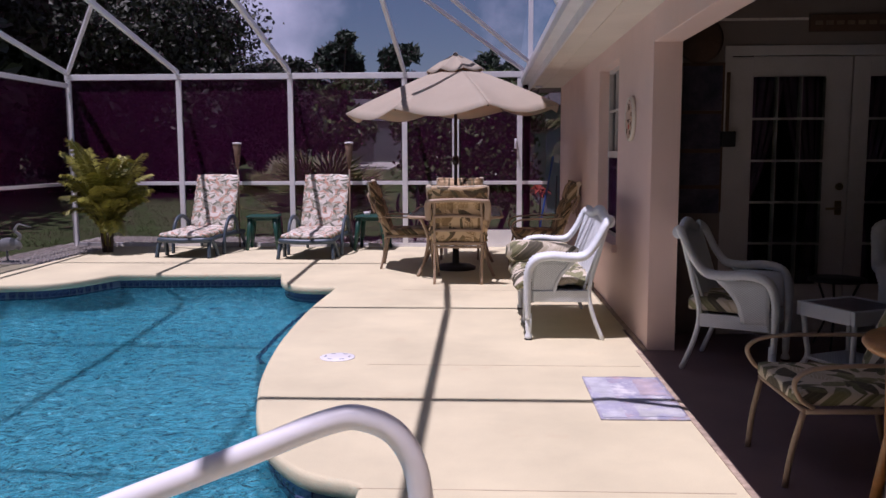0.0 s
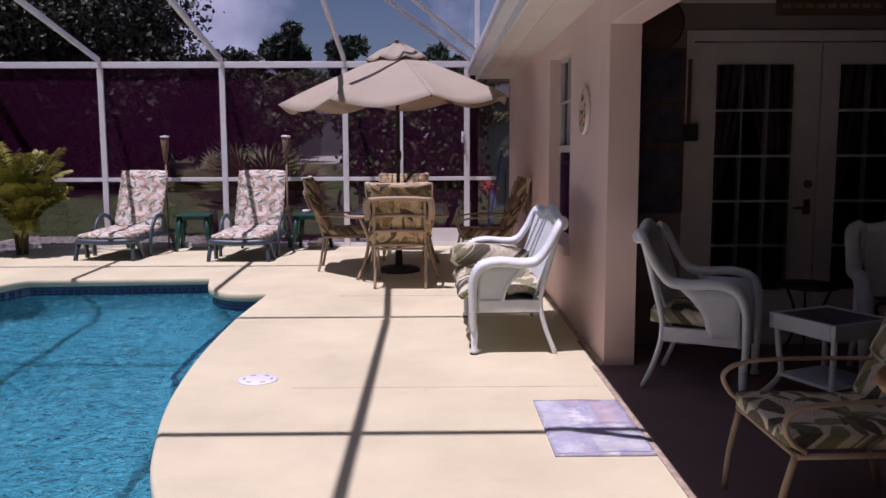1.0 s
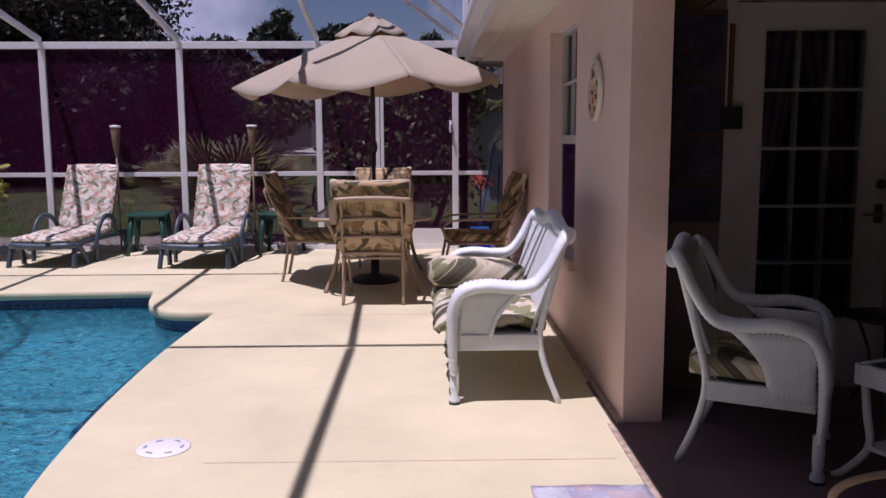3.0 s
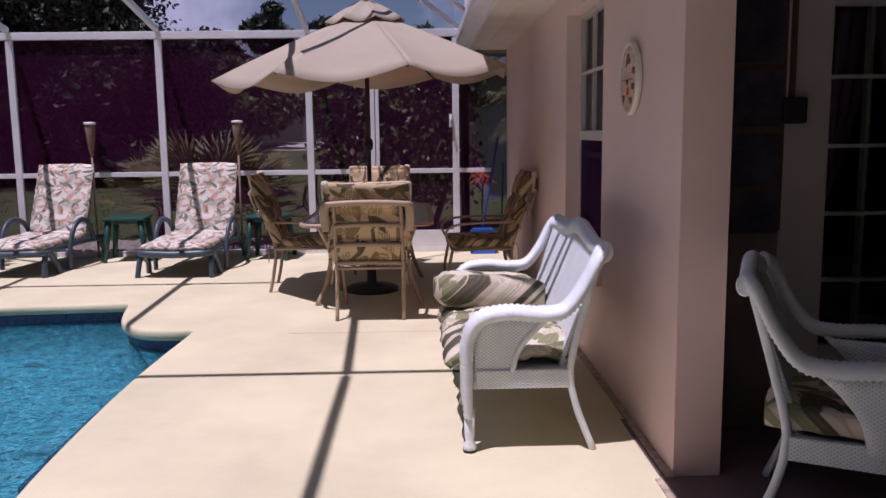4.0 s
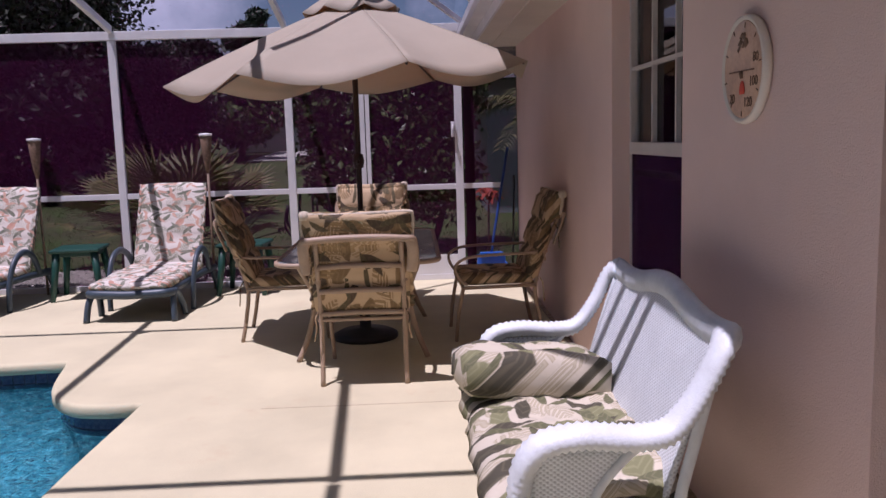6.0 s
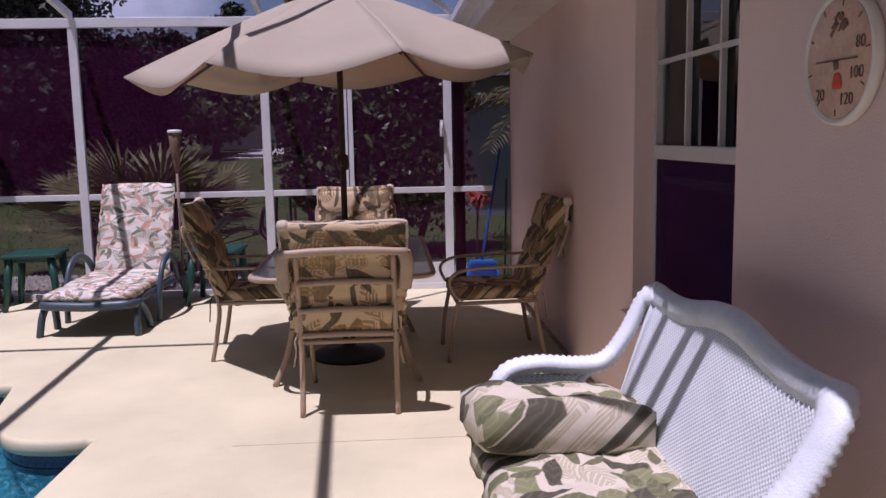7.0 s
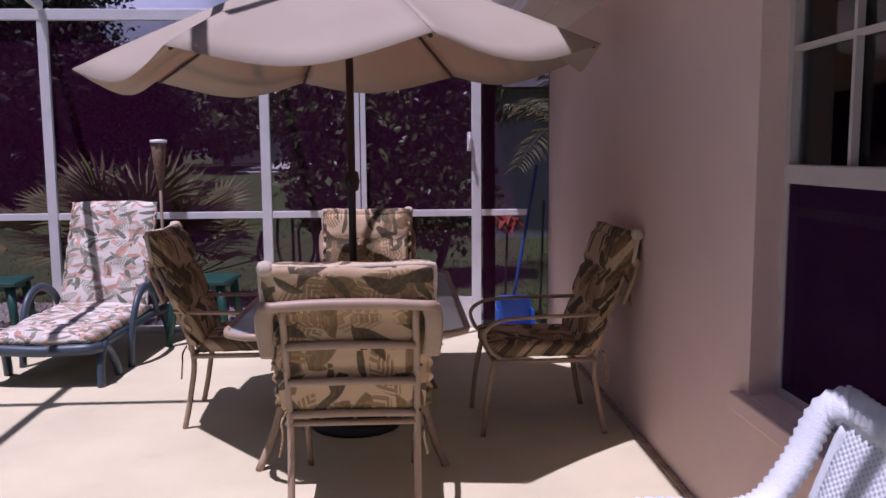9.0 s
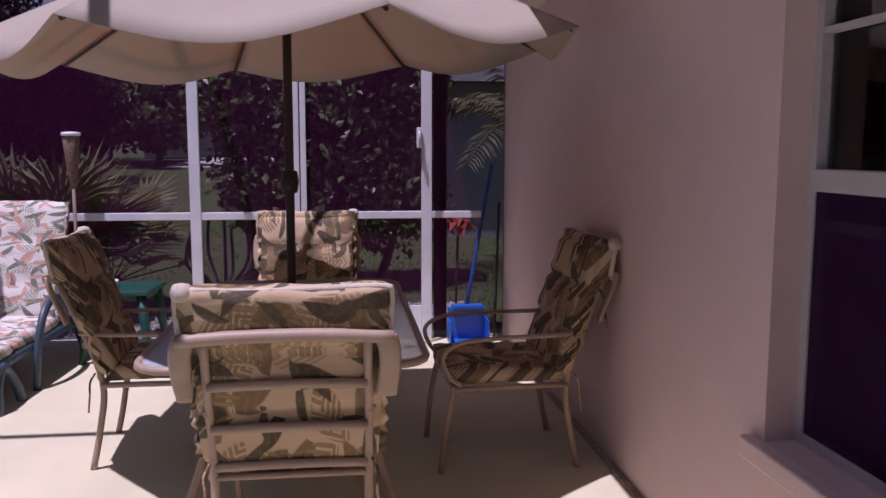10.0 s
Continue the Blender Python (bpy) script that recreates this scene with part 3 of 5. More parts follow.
# bench step inside the pool's long side
bm = B()
bench = [(x, y) for x, y in RIM if x > -1.5 and 5.6 < y < 7.98]
reach = [0.02 + 0.24 * min(1.0, max(0.0, y - 5.45) / 0.3) for x, y in bench]
rows_ = [[bm.verts.new(p) for p in ((x + 0.04, y, -1.34), (x + 0.04, y, -0.45), (x - r, y, -0.45), (x - r - 0.03, y, -0.49), (x - r - 0.03, y, -1.34))] for (x, y), r in zip(bench, reach)]
for a, b in zip(rows_, rows_[1:]):
    for k in range(5):
        bm.faces.new((a[k], a[(k + 1) % 5], b[(k + 1) % 5], b[k]))
bm.faces.new(rows_[0])
bm.faces.new(list(reversed(rows_[-1])))
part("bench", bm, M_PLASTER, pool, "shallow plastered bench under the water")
bm = B()
tube(bm, [(x - r - 0.01, y, -0.455) for (x, y), r in zip(bench, reach)], 0.025, 6)
part("bench_tile_edge", bm, M_TILE, pool, "dark tile line along the bench")
bm = B()
lathe(bm, [(0.1, -1.34), (0.19, -1.34), (0.19, -1.325), (0.15, -1.318), (0.1, -1.325)], 24, (-2.95, 9.0, 0))
part("main_drain", bm, M_TILE, pool, "round drain on the pool floor")


def ground_z(y):
    return -0.12 + max(0.0, min(1.0, (y - 14) / 32)) ** 1.2 * 1.05


bm = B()
ys = [-60, -8, -4.02] + [12.22 + i * 1.5 for i in range(24)] + [60, 90, 160, 400, 1500]
xs = [-1200, -300, -80, -40, -25, -15, -10, -6.62, 1.38, 7.02, 12, 20, 40, 100, 400, 1200]
gv = {}
for i, x in enumerate(xs):
    for j, y in enumerate(ys):
        gv[i, j] = bm.verts.new((x, y, ground_z(y)))
for i in range(len(xs) - 1):
    for j in range(len(ys) - 1):
        if 7 <= i <= 8 and j == 2:
            continue
        bm.faces.new((gv[i, j], gv[i + 1, j], gv[i + 1, j + 1], gv[i, j + 1]))
structure("ground", bm, M_GRASS, "patchy green lawn rising gently to the trees", "ground")

# ---- house ----
WX = 1.445
WIN = (6.67, 7.885, 0.62, 2.27)
y0, y1, z0, z1 = WIN
bm = B()
for s in (span(WX, 1.645, 5.185, y0, -0.1, 2.44), span(WX, 1.645, y1, 12.1, -0.1, 2.44), span(WX, 1.645, y0, y1, -0.1, z0), span(WX, 1.645, y0, y1, z1, 2.44)):
    box(bm, *s)
bmesh.ops.remove_doubles(bm, verts=bm.verts, dist=0.0005)
structure("wall_west", bm, M_STUCCO, "cream stucco house wall with a window opening", "wall")
structure("wall_far_end", boxes((span(1.645, 7.0, 11.9, 12.1, -0.1, 2.44),)), M_STUCCO, "cream stucco end wall of the house", "wall")
# Added wall, never in view; it keeps daylight out of the patio.
structure("wall_light_block", boxes((span(WX, 1.645, -4.0, 1.62, -0.1, 2.208),)), M_STUCCO, "unseen cream stucco wall added to cut the light into the patio", "wall")
structure("patio_beam", boxes((span(1.445, 1.645, -4.0, 5.183, 2.21, 2.44),), bevel=0.006), M_STUCCO, "stucco beam over the patio opening", "beam")
structure("wall_patio", boxes((span(1.647, 2.145, 5.775, 5.935, 0, 2.62),), (span(4.025, 7.0, 5.775, 5.935, 0, 2.62),), (span(2.145, 4.025, 5.775, 5.935, 2.22, 2.62),)), M_SHADED_STUCCO, "stucco wall with the french doors, shade put into its colour", "wall")
structure("wall_patio_side", boxes((span(6.9, 7.1, -4.0, 11.9, 0, 2.62),)), M_SHADED_STUCCO, "plain side wall of the patio", "wall")
structure("wall_patio_back", boxes((span(1.445, 7.0, -4.2, -4.0, 0, 2.62),)), M_SHADED_STUCCO, "plain back wall of the patio", "wall")
structure("ceiling", boxes((span(1.645, 7.0, -4.2, 5.775, 2.62, 2.7),)), M_SHADED_STUCCO, "plain patio ceiling", "ceiling")
structure("soffit", boxes((span(0.967, 1.645, -4.3, 5.775, 2.44, 2.46),), (span(0.967, 7.05, 5.775, 12.5, 2.44, 2.46),), (span(1.165, 1.185, -4.3, 12.5, 2.432, 2.44),)), M_SOFFIT, "white vented soffit under the eave", "soffit")
structure("fascia", boxes((span(0.947, 0.967, -4.3, 12.52, 2.4, 2.62),), (span(0.967, 7.0, 12.5, 12.52, 2.4, 2.62),)), M_WHITE, "white fascia board along the eave", "fascia")
bm = B()
prof = [(0, 0), (-0.1, 0), (-0.115, 0.05), (-0.115, 0.12), (-0.105, 0.12), (-0.105, 0.05), (-0.09, 0.01), (0, 0.01)]
for y in (-4.3, 12.4):
    for x, z in prof:
        bm.verts.new((0.945 + x, y, 2.49 + z))
bm.verts.ensure_lookup_table()
k = len(prof)
for i in range(k):
    bm.faces.new([bm.verts[j] for j in (i, (i + 1) % k, k + (i + 1) % k, k + i)])
structure("gutter", bm, M_WHITE, "white aluminium gutter on the eave", "gutter")
bm = B()
rv = [bm.verts.new(p) for p in ((0.89, -4.4, 2.63), (0.89, 12.6, 2.63), (4.4, 12.6, 3.9), (4.4, -4.4, 3.9), (8.0, -4.4, 2.63), (8.0, 12.6, 2.63))]
bm.faces.new((rv[0], rv[1], rv[2], rv[3]))
bm.faces.new((rv[3], rv[2], rv[5], rv[4]))
bm.normal_update()
bmesh.ops.solidify(bm, geom=bm.faces[:], thickness=0.05)
structure("roof", bm, M_SHINGLE, "grey shingle roof of the house", "roof")
structure("room_lining", boxes((span(2.345, 2.385, 5.955, 11.8, 0, 2.44),), (span(1.665, 6.8, 11.7, 11.74, 0, 2.44),), (span(1.665, 6.8, 5.955, 11.8, -0.02, 0.0),), (span(2.405, 6.8, 8.2, 8.24, 0, 2.44),)), M_DARKROOM, "plain room walls behind the glass, coloured dark for unlit rooms", "wall")


def house_window():
    w = thing("window_1", Matrix.Translation((0, 0, 0)), "white single-hung window with a gridded upper sash", "window", kind="structure")
    x = 1.545
    part("window_sill", boxes((span(1.4, 1.545, y0 - 0.06, y1 + 0.08, z0 - 0.07, z0 - 0.002),), bevel=0.008), M_STUCCO, w)
    part("window_frame", boxes((span(x, x + 0.06, y0, y0 + 0.035, z0, z1),), (span(x, x + 0.06, y1 - 0.035, y1, z0, z1),), (span(x, x + 0.06, y0 + 0.035, y1 - 0.035, z0, z0 + 0.035),), (span(x, x + 0.06, y0 + 0.035, y1 - 0.035, z1 - 0.035, z1),)), M_TRIM, w)
    part("meeting_rail", boxes((span(x - 0.012, x + 0.05, y0 + 0.036, y1 - 0.036, 1.395, 1.46),), bevel=0.004), M_TRIM, w)
    part("lower_rail", boxes((span(x + 0.02, x + 0.05, y0 + 0.036, y1 - 0.036, 1.28, 1.312),)), M_TRIM, w)
    wid = (y1 - y0 - 0.07) / 3
    for k in (1, 2):
        yy = y0 + 0.035 + wid * k
        part("muntin", boxes((span(x + 0.005, x + 0.03, yy - 0.009, yy + 0.009, 1.461, z1 - 0.036),)), M_TRIM, w)
    part("muntin", boxes((span(x + 0.003, x + 0.032, y0 + 0.036, y1 - 0.036, 1.85, 1.868),)), M_TRIM, w)
    p = part("pane", boxes((span(x + 0.034, x + 0.038, y0 + 0.03, y1 - 0.03, z0 + 0.03, z1 - 0.03),)), M_GLASS, w)
    p.visible_shadow = False
    part("insect_screen", boxes((span(x + 0.006, x + 0.009, y0 + 0.036, y1 - 0.036, z0 + 0.036, 1.394),)), M_WINSCREEN, w, "dark insect screen over the lower sash")
    bm = B()
    grid_sheet(bm, lambda u, v: Vector((x + 0.1 + 0.02 * math.sin(u * 40), y0 + u * (y1 - y0), z0 + 0.02 + v * (z1 - z0))), 60, 2, 0.004)
    tagged(part("curtain", bm, M_CURTAIN), "grey gathered curtain behind the window", "curtain")


house_window()


def french_door(name, x0, x1, handle_side):
    """One leaf with fifteen lights, its face at y 5.775."""
    d = thing(name, Matrix.Translation((0, 0, 0)), "white painted french door leaf with fifteen panes", "door", kind="structure")
    g0, g1, b0, b1 = x0 + 0.17, x1 - 0.2, 0.4, 2.02
    if handle_side < 0:
        g0, g1 = x0 + 0.2 - 0.07, x1 - 0.17
    part("door_stile", boxes((span(x0, g0, 5.785, 5.83, 0.02, 2.17),), bevel=0.003), M_TRIM, d)
    part("door_stile", boxes((span(g1, x1, 5.785, 5.83, 0.02, 2.17),), bevel=0.003), M_TRIM, d)
    part("door_rail", boxes((span(g0, g1, 5.786, 5.829, b1, 2.17),)), M_TRIM, d)
    part("door_rail", boxes((span(g0, g1, 5.786, 5.829, 0.02, b0),)), M_TRIM, d)
    w, h = (g1 - g0) / 3, (b1 - b0) / 5
    for i in (1, 2):
        part("muntin", boxes((span(g0 + w * i - 0.009, g0 + w * i + 0.009, 5.781, 5.825, b0, b1),)), M_TRIM, d)
    for j in range(1, 5):
        part("muntin", boxes((span(g0, g1, 5.783, 5.823, b0 + h * j - 0.009, b0 + h * j + 0.009),)), M_TRIM, d)
    for i in range(3):
        for j in range(5):
            p = part("pane", boxes((span(g0 + w * i + 0.01, g0 + w * (i + 1) - 0.01, 5.75, 5.754, b0 + h * j + 0.01, b0 + h * (j + 1) - 0.01),)), M_GLASS, d)
            p.visible_shadow = False
    if handle_side > 0:
        bm = boxes((span(x1 - 0.09, x1 - 0.04, 5.773, 5.784, 0.95, 1.06),), bevel=0.003)
        tube(bm, [(x1 - 0.065, 5.775, 1.005), (x1 - 0.065, 5.725, 1.005), (x1 - 0.08, 5.72, 1.005), (x1 - 0.18, 5.723, 1.0)], 0.009, 8)
        part("door_handle", bm, M_BRASS, d, "dark brass lever handle")
        bm = B()
        tube(bm, [(x1 - 0.065, 5.784, 1.17), (x1 - 0.065, 5.76, 1.17)], 0.028, 14)
        part("deadbolt", bm, M_BRASS, d, "dark brass deadbolt")


french_door("door_1", 2.165, 3.08, 1)
french_door("door_2", 3.09, 4.005, -1)
for x0, x1, lean in ((2.335, 2.88, 1), (3.22, 3.835, -1)):
    for side in (0, 1):
        bm = B()
        def drape(u, v, side=side, x0=x0, x1=x1):
            half = (x1 - x0) / 2
            reach = half * (0.16 + 0.95 * max(0.0, (v - 0.42) / 0.58) ** 0.7) if v > 0.42 else half * (0.16 + 0.5 * (0.42 - v))
            x = x0 + reach * u if side == 0 else x1 - reach * u
            return Vector((x, 5.895 + 0.012 * math.sin(u * 26), 0.4 + 1.64 * v))
        grid_sheet(bm, drape, 30, 24, 0.003)
        tagged(part("curtain", bm, M_DOORCURTAIN), "dark plum curtain tied back behind the door panes", "curtain")
structure("door_frame", boxes((span(2.105, 2.163, 5.755, 5.774, 0, 2.25),), (span(4.007, 4.065, 5.755, 5.774, 0, 2.25),), (span(2.105, 4.065, 5.753, 5.774, 2.175, 2.25),), (span(2.163, 4.007, 5.755, 5.855, 0.0, 0.018),)), M_TRIM, "white casing round the french doors", "trim")

# ---- screen cage ----
CY, CX = 12.05, (-6.22, -4.47, -2.72, -0.95, 0.82)
RAIL, EAVE = 1.0, 2.64


def beam(a, b, w=0.05, h=0.05):
    """A square hollow-section bar from a to b."""
    a, b = Vector(a), Vector(b)
    d = b - a
    bm = B()
    box(bm, (0, 0, 0), (w, d.length, h), bevel=0.004)
    q = d.to_track_quat("Y", "Z").to_matrix().to_4x4()
    bmesh.ops.transform(bm, matrix=Matrix.Translation((a + b) / 2) @ q, verts=bm.verts)
    return bm


cage = thing("screen_enclosure", Matrix.Translation((0, 0, 0)), "white aluminium pool screen enclosure with a sloped roof", "screen enclosure", kind="structure")
for x in CX:
    part("post", boxes((span(x - 0.04, x + 0.04, CY - 0.025, CY + 0.025, 0.0, EAVE - 0.04),), bevel=0.004), M_WHITE, cage)
for a, b in zip(CX, CX[1:]):
    part("chair_rail", boxes((span(a + 0.042, b - 0.042, CY - 0.02, CY + 0.02, RAIL - 0.028, RAIL + 0.028),), bevel=0.003), M_WHITE, cage)
    part("kick_plate", boxes((span(a + 0.042, b - 0.042, CY - 0.018, CY + 0.018, 0.0, 0.06),), bevel=0.003), M_WHITE, cage)
part("chair_rail", boxes((span(0.862, 1.26, CY - 0.02, CY + 0.02, RAIL - 0.026, RAIL + 0.026),), bevel=0.003), M_WHITE, cage)
part("eave_beam", boxes((span(-6.27, 1.3, CY - 0.03, CY + 0.03, EAVE - 0.038, EAVE + 0.05),), bevel=0.004), M_WHITE, cage)
part("side_beam", beam((-6.22, CY - 0.05, EAVE - 0.12), (-6.22, -4.0, EAVE - 0.12), 0.05, 0.07), M_WHITE, cage)
for y in (9.6, 7.0, 4.0, 1.0, -2.0):
    part("side_post", boxes((span(-6.245, -6.195, y - 0.03, y + 0.03, -0.1, EAVE - 0.16),)), M_WHITE, cage)
part("side_rail", beam((-6.22, CY - 0.05, RAIL), (-6.22, -4.0, RAIL), 0.04, 0.05), M_WHITE, cage)
SL = 0.2
for x in CX[:4]:
    part("rafter", beam((x, CY - 0.03, EAVE + 0.07), (x, 6.0, EAVE + 0.07 + SL * 6.05), 0.05, 0.07), M_WHITE, cage)
    part("roof_purlin", beam((x, 5.97, EAVE + 0.07 + SL * 6.05), (x, -4.0, EAVE + 0.07 + SL * 6.05), 0.05, 0.07), M_WHITE, cage)
for ys_ in (9.27, 6.03, 3.1, 0.1):
    zz = 3.75 if ys_ > 9 else EAVE + 0.11 + SL * (CY - max(ys_, 6.0))
    part("cross_beam", beam((-6.2, ys_, zz), (0.84, ys_, zz), 0.05, 0.05), M_WHITE, cage)
for x in CX[:4]:
    part("beam_upright", beam((x, 9.27, EAVE + 0.1 + SL * 2.78), (x, 9.27, 3.73), 0.04, 0.04), M_WHITE, cage)
part("hip_brace", beam((-6.2, CY - 0.05, EAVE + 0.07), (-4.7, CY - 1.5, EAVE + 1.75), 0.05, 0.06), M_WHITE, cage)
part("hip_brace", beam((0.86, CY - 0.05, EAVE + 0.07), (-1.6, CY - 2.4, EAVE + 1.5), 0.045, 0.05), M_WHITE, cage)
part("hip_brace", beam((0.86, 10.2, 2.62), (-0.9, 8.3, 3.75), 0.04, 0.045), M_WHITE, cage)
part("hip_brace", beam((0.87, 5.9, 2.6), (0.15, 5.9, 3.35), 0.05, 0.05), M_WHITE, cage)
part("hip_brace", beam((0.87, 6.06, 2.62), (0.42, 5.98, 3.35), 0.05, 0.05), M_WHITE, cage)
part("hip_brace", beam((0.87, 3.2, 2.62), (0.1, 3.14, 3.86), 0.045, 0.05), M_WHITE, cage)
part("gutter_upright", beam((0.87, 10.2, 2.64), (0.87, 10.2, 4.1), 0.06, 0.06), M_WHITE, cage)
t = thing("flood_light", pose(1.08, 11.7, 2.43), "small white outdoor spotlight under the eave", "spotlight")
bm = B()
lathe(bm, [(0.01, -0.02), (0.05, -0.02), (0.05, 0.008), (0.01, 0.008)], 14)
part("mount", bm, M_WHITE, t)
bm = B()
tube(bm, [(0, 0, -0.02), (0, -0.01, -0.06), (-0.03, -0.05, -0.1), (-0.06, -0.1, -0.14)], [0.012, 0.014, 0.035, 0.05], 12)
part("lamp_head", bm, M_DARKALU, t)
# door bay between the last two posts
part("door_post", boxes((span(-0.215, -0.165, CY - 0.022, CY + 0.022, 0.062, EAVE - 0.04),), bevel=0.003), M_WHITE, cage)
part("door_post", boxes((span(-0.155, -0.112, CY - 0.02, CY + 0.02, 0.062, EAVE - 0.04),), bevel=0.003), M_WHITE, cage)
part("door_kick_panel", boxes((span(-0.11, 0.778, CY - 0.012, CY + 0.012, 0.062, 0.27),)), M_WHITE, cage)
bm = boxes((span(0.74, 0.775, CY - 0.06, CY - 0.026, 1.52, 1.68),), bevel=0.006)
tube(bm, [(0.757, CY - 0.06, 1.55), (0.757, CY - 0.09, 1.56), (0.757, CY - 0.09, 1.64), (0.757, CY - 0.06, 1.65)], 0.007, 6)
part("door_latch", bm, M_WHITE, cage, "white door latch")
part("dark_post", boxes((span(0.885, 0.985, CY + 0.03, CY + 0.09, 0.0, EAVE - 0.04),)), M_DARKALU, cage, "dark bronze upright beside the white post")
for a, b in zip(CX, CX[1:]):
    for z0_, z1_ in ((0.06, RAIL - 0.03), (RAIL + 0.03, EAVE - 0.04)):
        part("screen_panel", boxes((span(a + 0.04, b - 0.04, CY + 0.006, CY + 0.008, z0_, z1_),)), M_SCREEN, cage)
part("screen_panel", boxes((span(-6.221, -6.219, -4.0, CY - 0.05, 0.0, EAVE - 0.16),)), M_SCREEN, cage)
part("screen_panel", boxes((span(0.862, 1.445, CY + 0.006, CY + 0.008, 0.06, EAVE - 0.04),)), M_SCREEN, cage)
for a, b in zip(CX[:4], CX[1:]):
    bm = B()
    q = [bm.verts.new(p) for p in ((a + 0.03, CY - 0.03, EAVE + 0.06), (b - 0.03, CY - 0.03, EAVE + 0.06), (b - 0.03, 6.0, EAVE + 0.06 + SL * 6.05), (a + 0.03, 6.0, EAVE + 0.06 + SL * 6.05))]
    bm.faces.new(q)
    p = part("screen_panel", bm, M_ROOFSCREEN, cage)
    p.visible_shadow = False


# ---- furniture on the deck ----
def dining_chair(m):
    """Tan metal patio chair that faces +y, with a tied seat and back cushion."""
    c = thing("dining_chair", m, "tan metal patio chair with leaf-print cushions at the glass table", "chair", "chairs of the patio set")
    for s in (-1, 1):
        bm = B()
        tube(bm, smooth_path([(s * 0.262, -0.33, 0.0), (s * 0.26, -0.29, 0.2), (s * 0.26, -0.27, 0.42), (s * 0.258, -0.36, 0.7), (s * 0.255, -0.46, 0.93)], 5), 0.0155, 8)
        part("back_leg", bm, M_TANMETAL, c)
        bm = B()
        tube(bm, smooth_path([(s * 0.25, 0.33, 0.0), (s * 0.26, 0.31, 0.2), (s * 0.27, 0.27, 0.41)], 4), 0.0145, 8)
        part("front_leg", bm, M_TANMETAL, c)
        bm = B()
        tube(bm, smooth_path([(s * 0.265, -0.36, 0.66), (s * 0.295, -0.2, 0.655), (s * 0.305, 0.1, 0.65), (s * 0.305, 0.26, 0.63), (s * 0.31, 0.33, 0.57), (s * 0.3, 0.3, 0.48), (s * 0.285, 0.24, 0.43)], 5), 0.014, 8, 0.8)
        part("armrest", bm, M_TANMETAL, c)
        bm = B()
        tube(bm, smooth_path([(s * 0.312, -0.475, 0.93), (s * 0.325, -0.462, 0.88), (s * 0.325, -0.43, 0.8), (s * 0.315, -0.402, 0.72)], 5), 0.036, 8, 0.3, side=(0, 1, 0))
        part("back_ear", bm, M_TANMETAL, c)
    bm = B()
    tube(bm, smooth_path([(-0.335, -0.47, 0.928), (-0.16, -0.48, 0.94), (0, -0.484, 0.943), (0.16, -0.48, 0.94), (0.335, -0.47, 0.928)], 5), 0.022, 8, 1.0)
    part("top_rail", bm, M_TANMETAL, c)
    for z, y in ((0.76, -0.398), (0.6, -0.345), (0.45, -0.285)):
        bm = B()
        tube(bm, smooth_path([(-0.255, y, z), (0, y - 0.012, z + 0.008), (0.255, y, z)], 5), 0.013, 8, 1.3)
        part("back_slat", bm, M_TANMETAL, c)
    bm = B()
    ring = [(-0.27, -0.27, 0.41), (0.27, -0.27, 0.41), (0.285, 0.27, 0.41), (-0.285, 0.27, 0.41)]
    for a, b in zip(ring, ring[1:] + ring[:1]):
        tube(bm, [a, b], 0.014, 8)
    for k in (-0.14, 0.0, 0.14):
        tube(bm, [(k, -0.27, 0.41), (k, 0.27, 0.41)], 0.008, 6)
    part("seat_frame", bm, M_TANMETAL, c)
    bm = B()
    cushion(bm, (0, 0.02, 0.465), (0.54, 0.56, 0.09), (1, 0, 0), seed=3)
    part("seat_cushion", bm, M_FABRIC_TAN, c, "padded leaf-print seat cushion")
    bm = B()
    cushion(bm, (0, -0.335, 0.76), (0.6, 0.64, 0.1), (108, 0, 0), seed=5, n=18, tufts=2)
    cushion(bm, (0, -0.44, 1.0), (0.65, 0.19, 0.09), (104, 0, 0), seed=9, n=14)
    pad = part("back_cushion", bm, M_FABRIC_TAN, c, "tall leaf-print back cushion folded over the top rail")
    bm = B()
    tube(bm, smooth_path([(-0.325, -0.45, 0.93), (-0.33, -0.47, 1.06), (-0.3, -0.475, 1.085), (-0.1, -0.475, 1.08), (0.12, -0.478, 1.086), (0.3, -0.475, 1.09), (0.33, -0.47, 1.065), (0.325, -0.45, 0.93)], 6), 0.011, 7, ridge=0.12)
    part("piping", bm, M_CORD, pad, "pale cord along the cushion's edge")
    for s in (-1, 1):
        bm = B()
        def frill(u, v, s=s):
            z = 0.47 + 0.58 * u
            y = -0.235 - 0.335 * (z - 0.46) + 0.012 * math.sin(u * 44)
            return Vector((s * (0.29 + 0.032 * v + 0.006 * math.sin(u * 61)), y, z))
        grid_sheet(bm, frill, 60, 2, 0.004)
        part("ruffle", bm, M_FABRIC_TAN, pad)
    bm = B()
    lathe(bm, [(0.004, 0.0), (0.03, 0.006), (0.036, 0.03), (0.026, 0.055), (0.006, 0.06)], 10, (-0.31, -0.47, 1.05))
    part("corner_knot", bm, M_CORD, pad)
    for s, y, z in ((-1, -0.3, 0.47), (1, -0.3, 0.47), (-1, -0.42, 0.86)):
        bm = B()
        tube(bm, smooth_path([(s * 0.27, y, z), (s * 0.29, y - 0.02, z - 0.04), (s * 0.285, y - 0.025, z - 0.1), (s * 0.3, y - 0.03, z - 0.18)], 3), 0.005, 5)
        part("cushion_tie", bm, M_FABRIC_TAN, c)
    return c


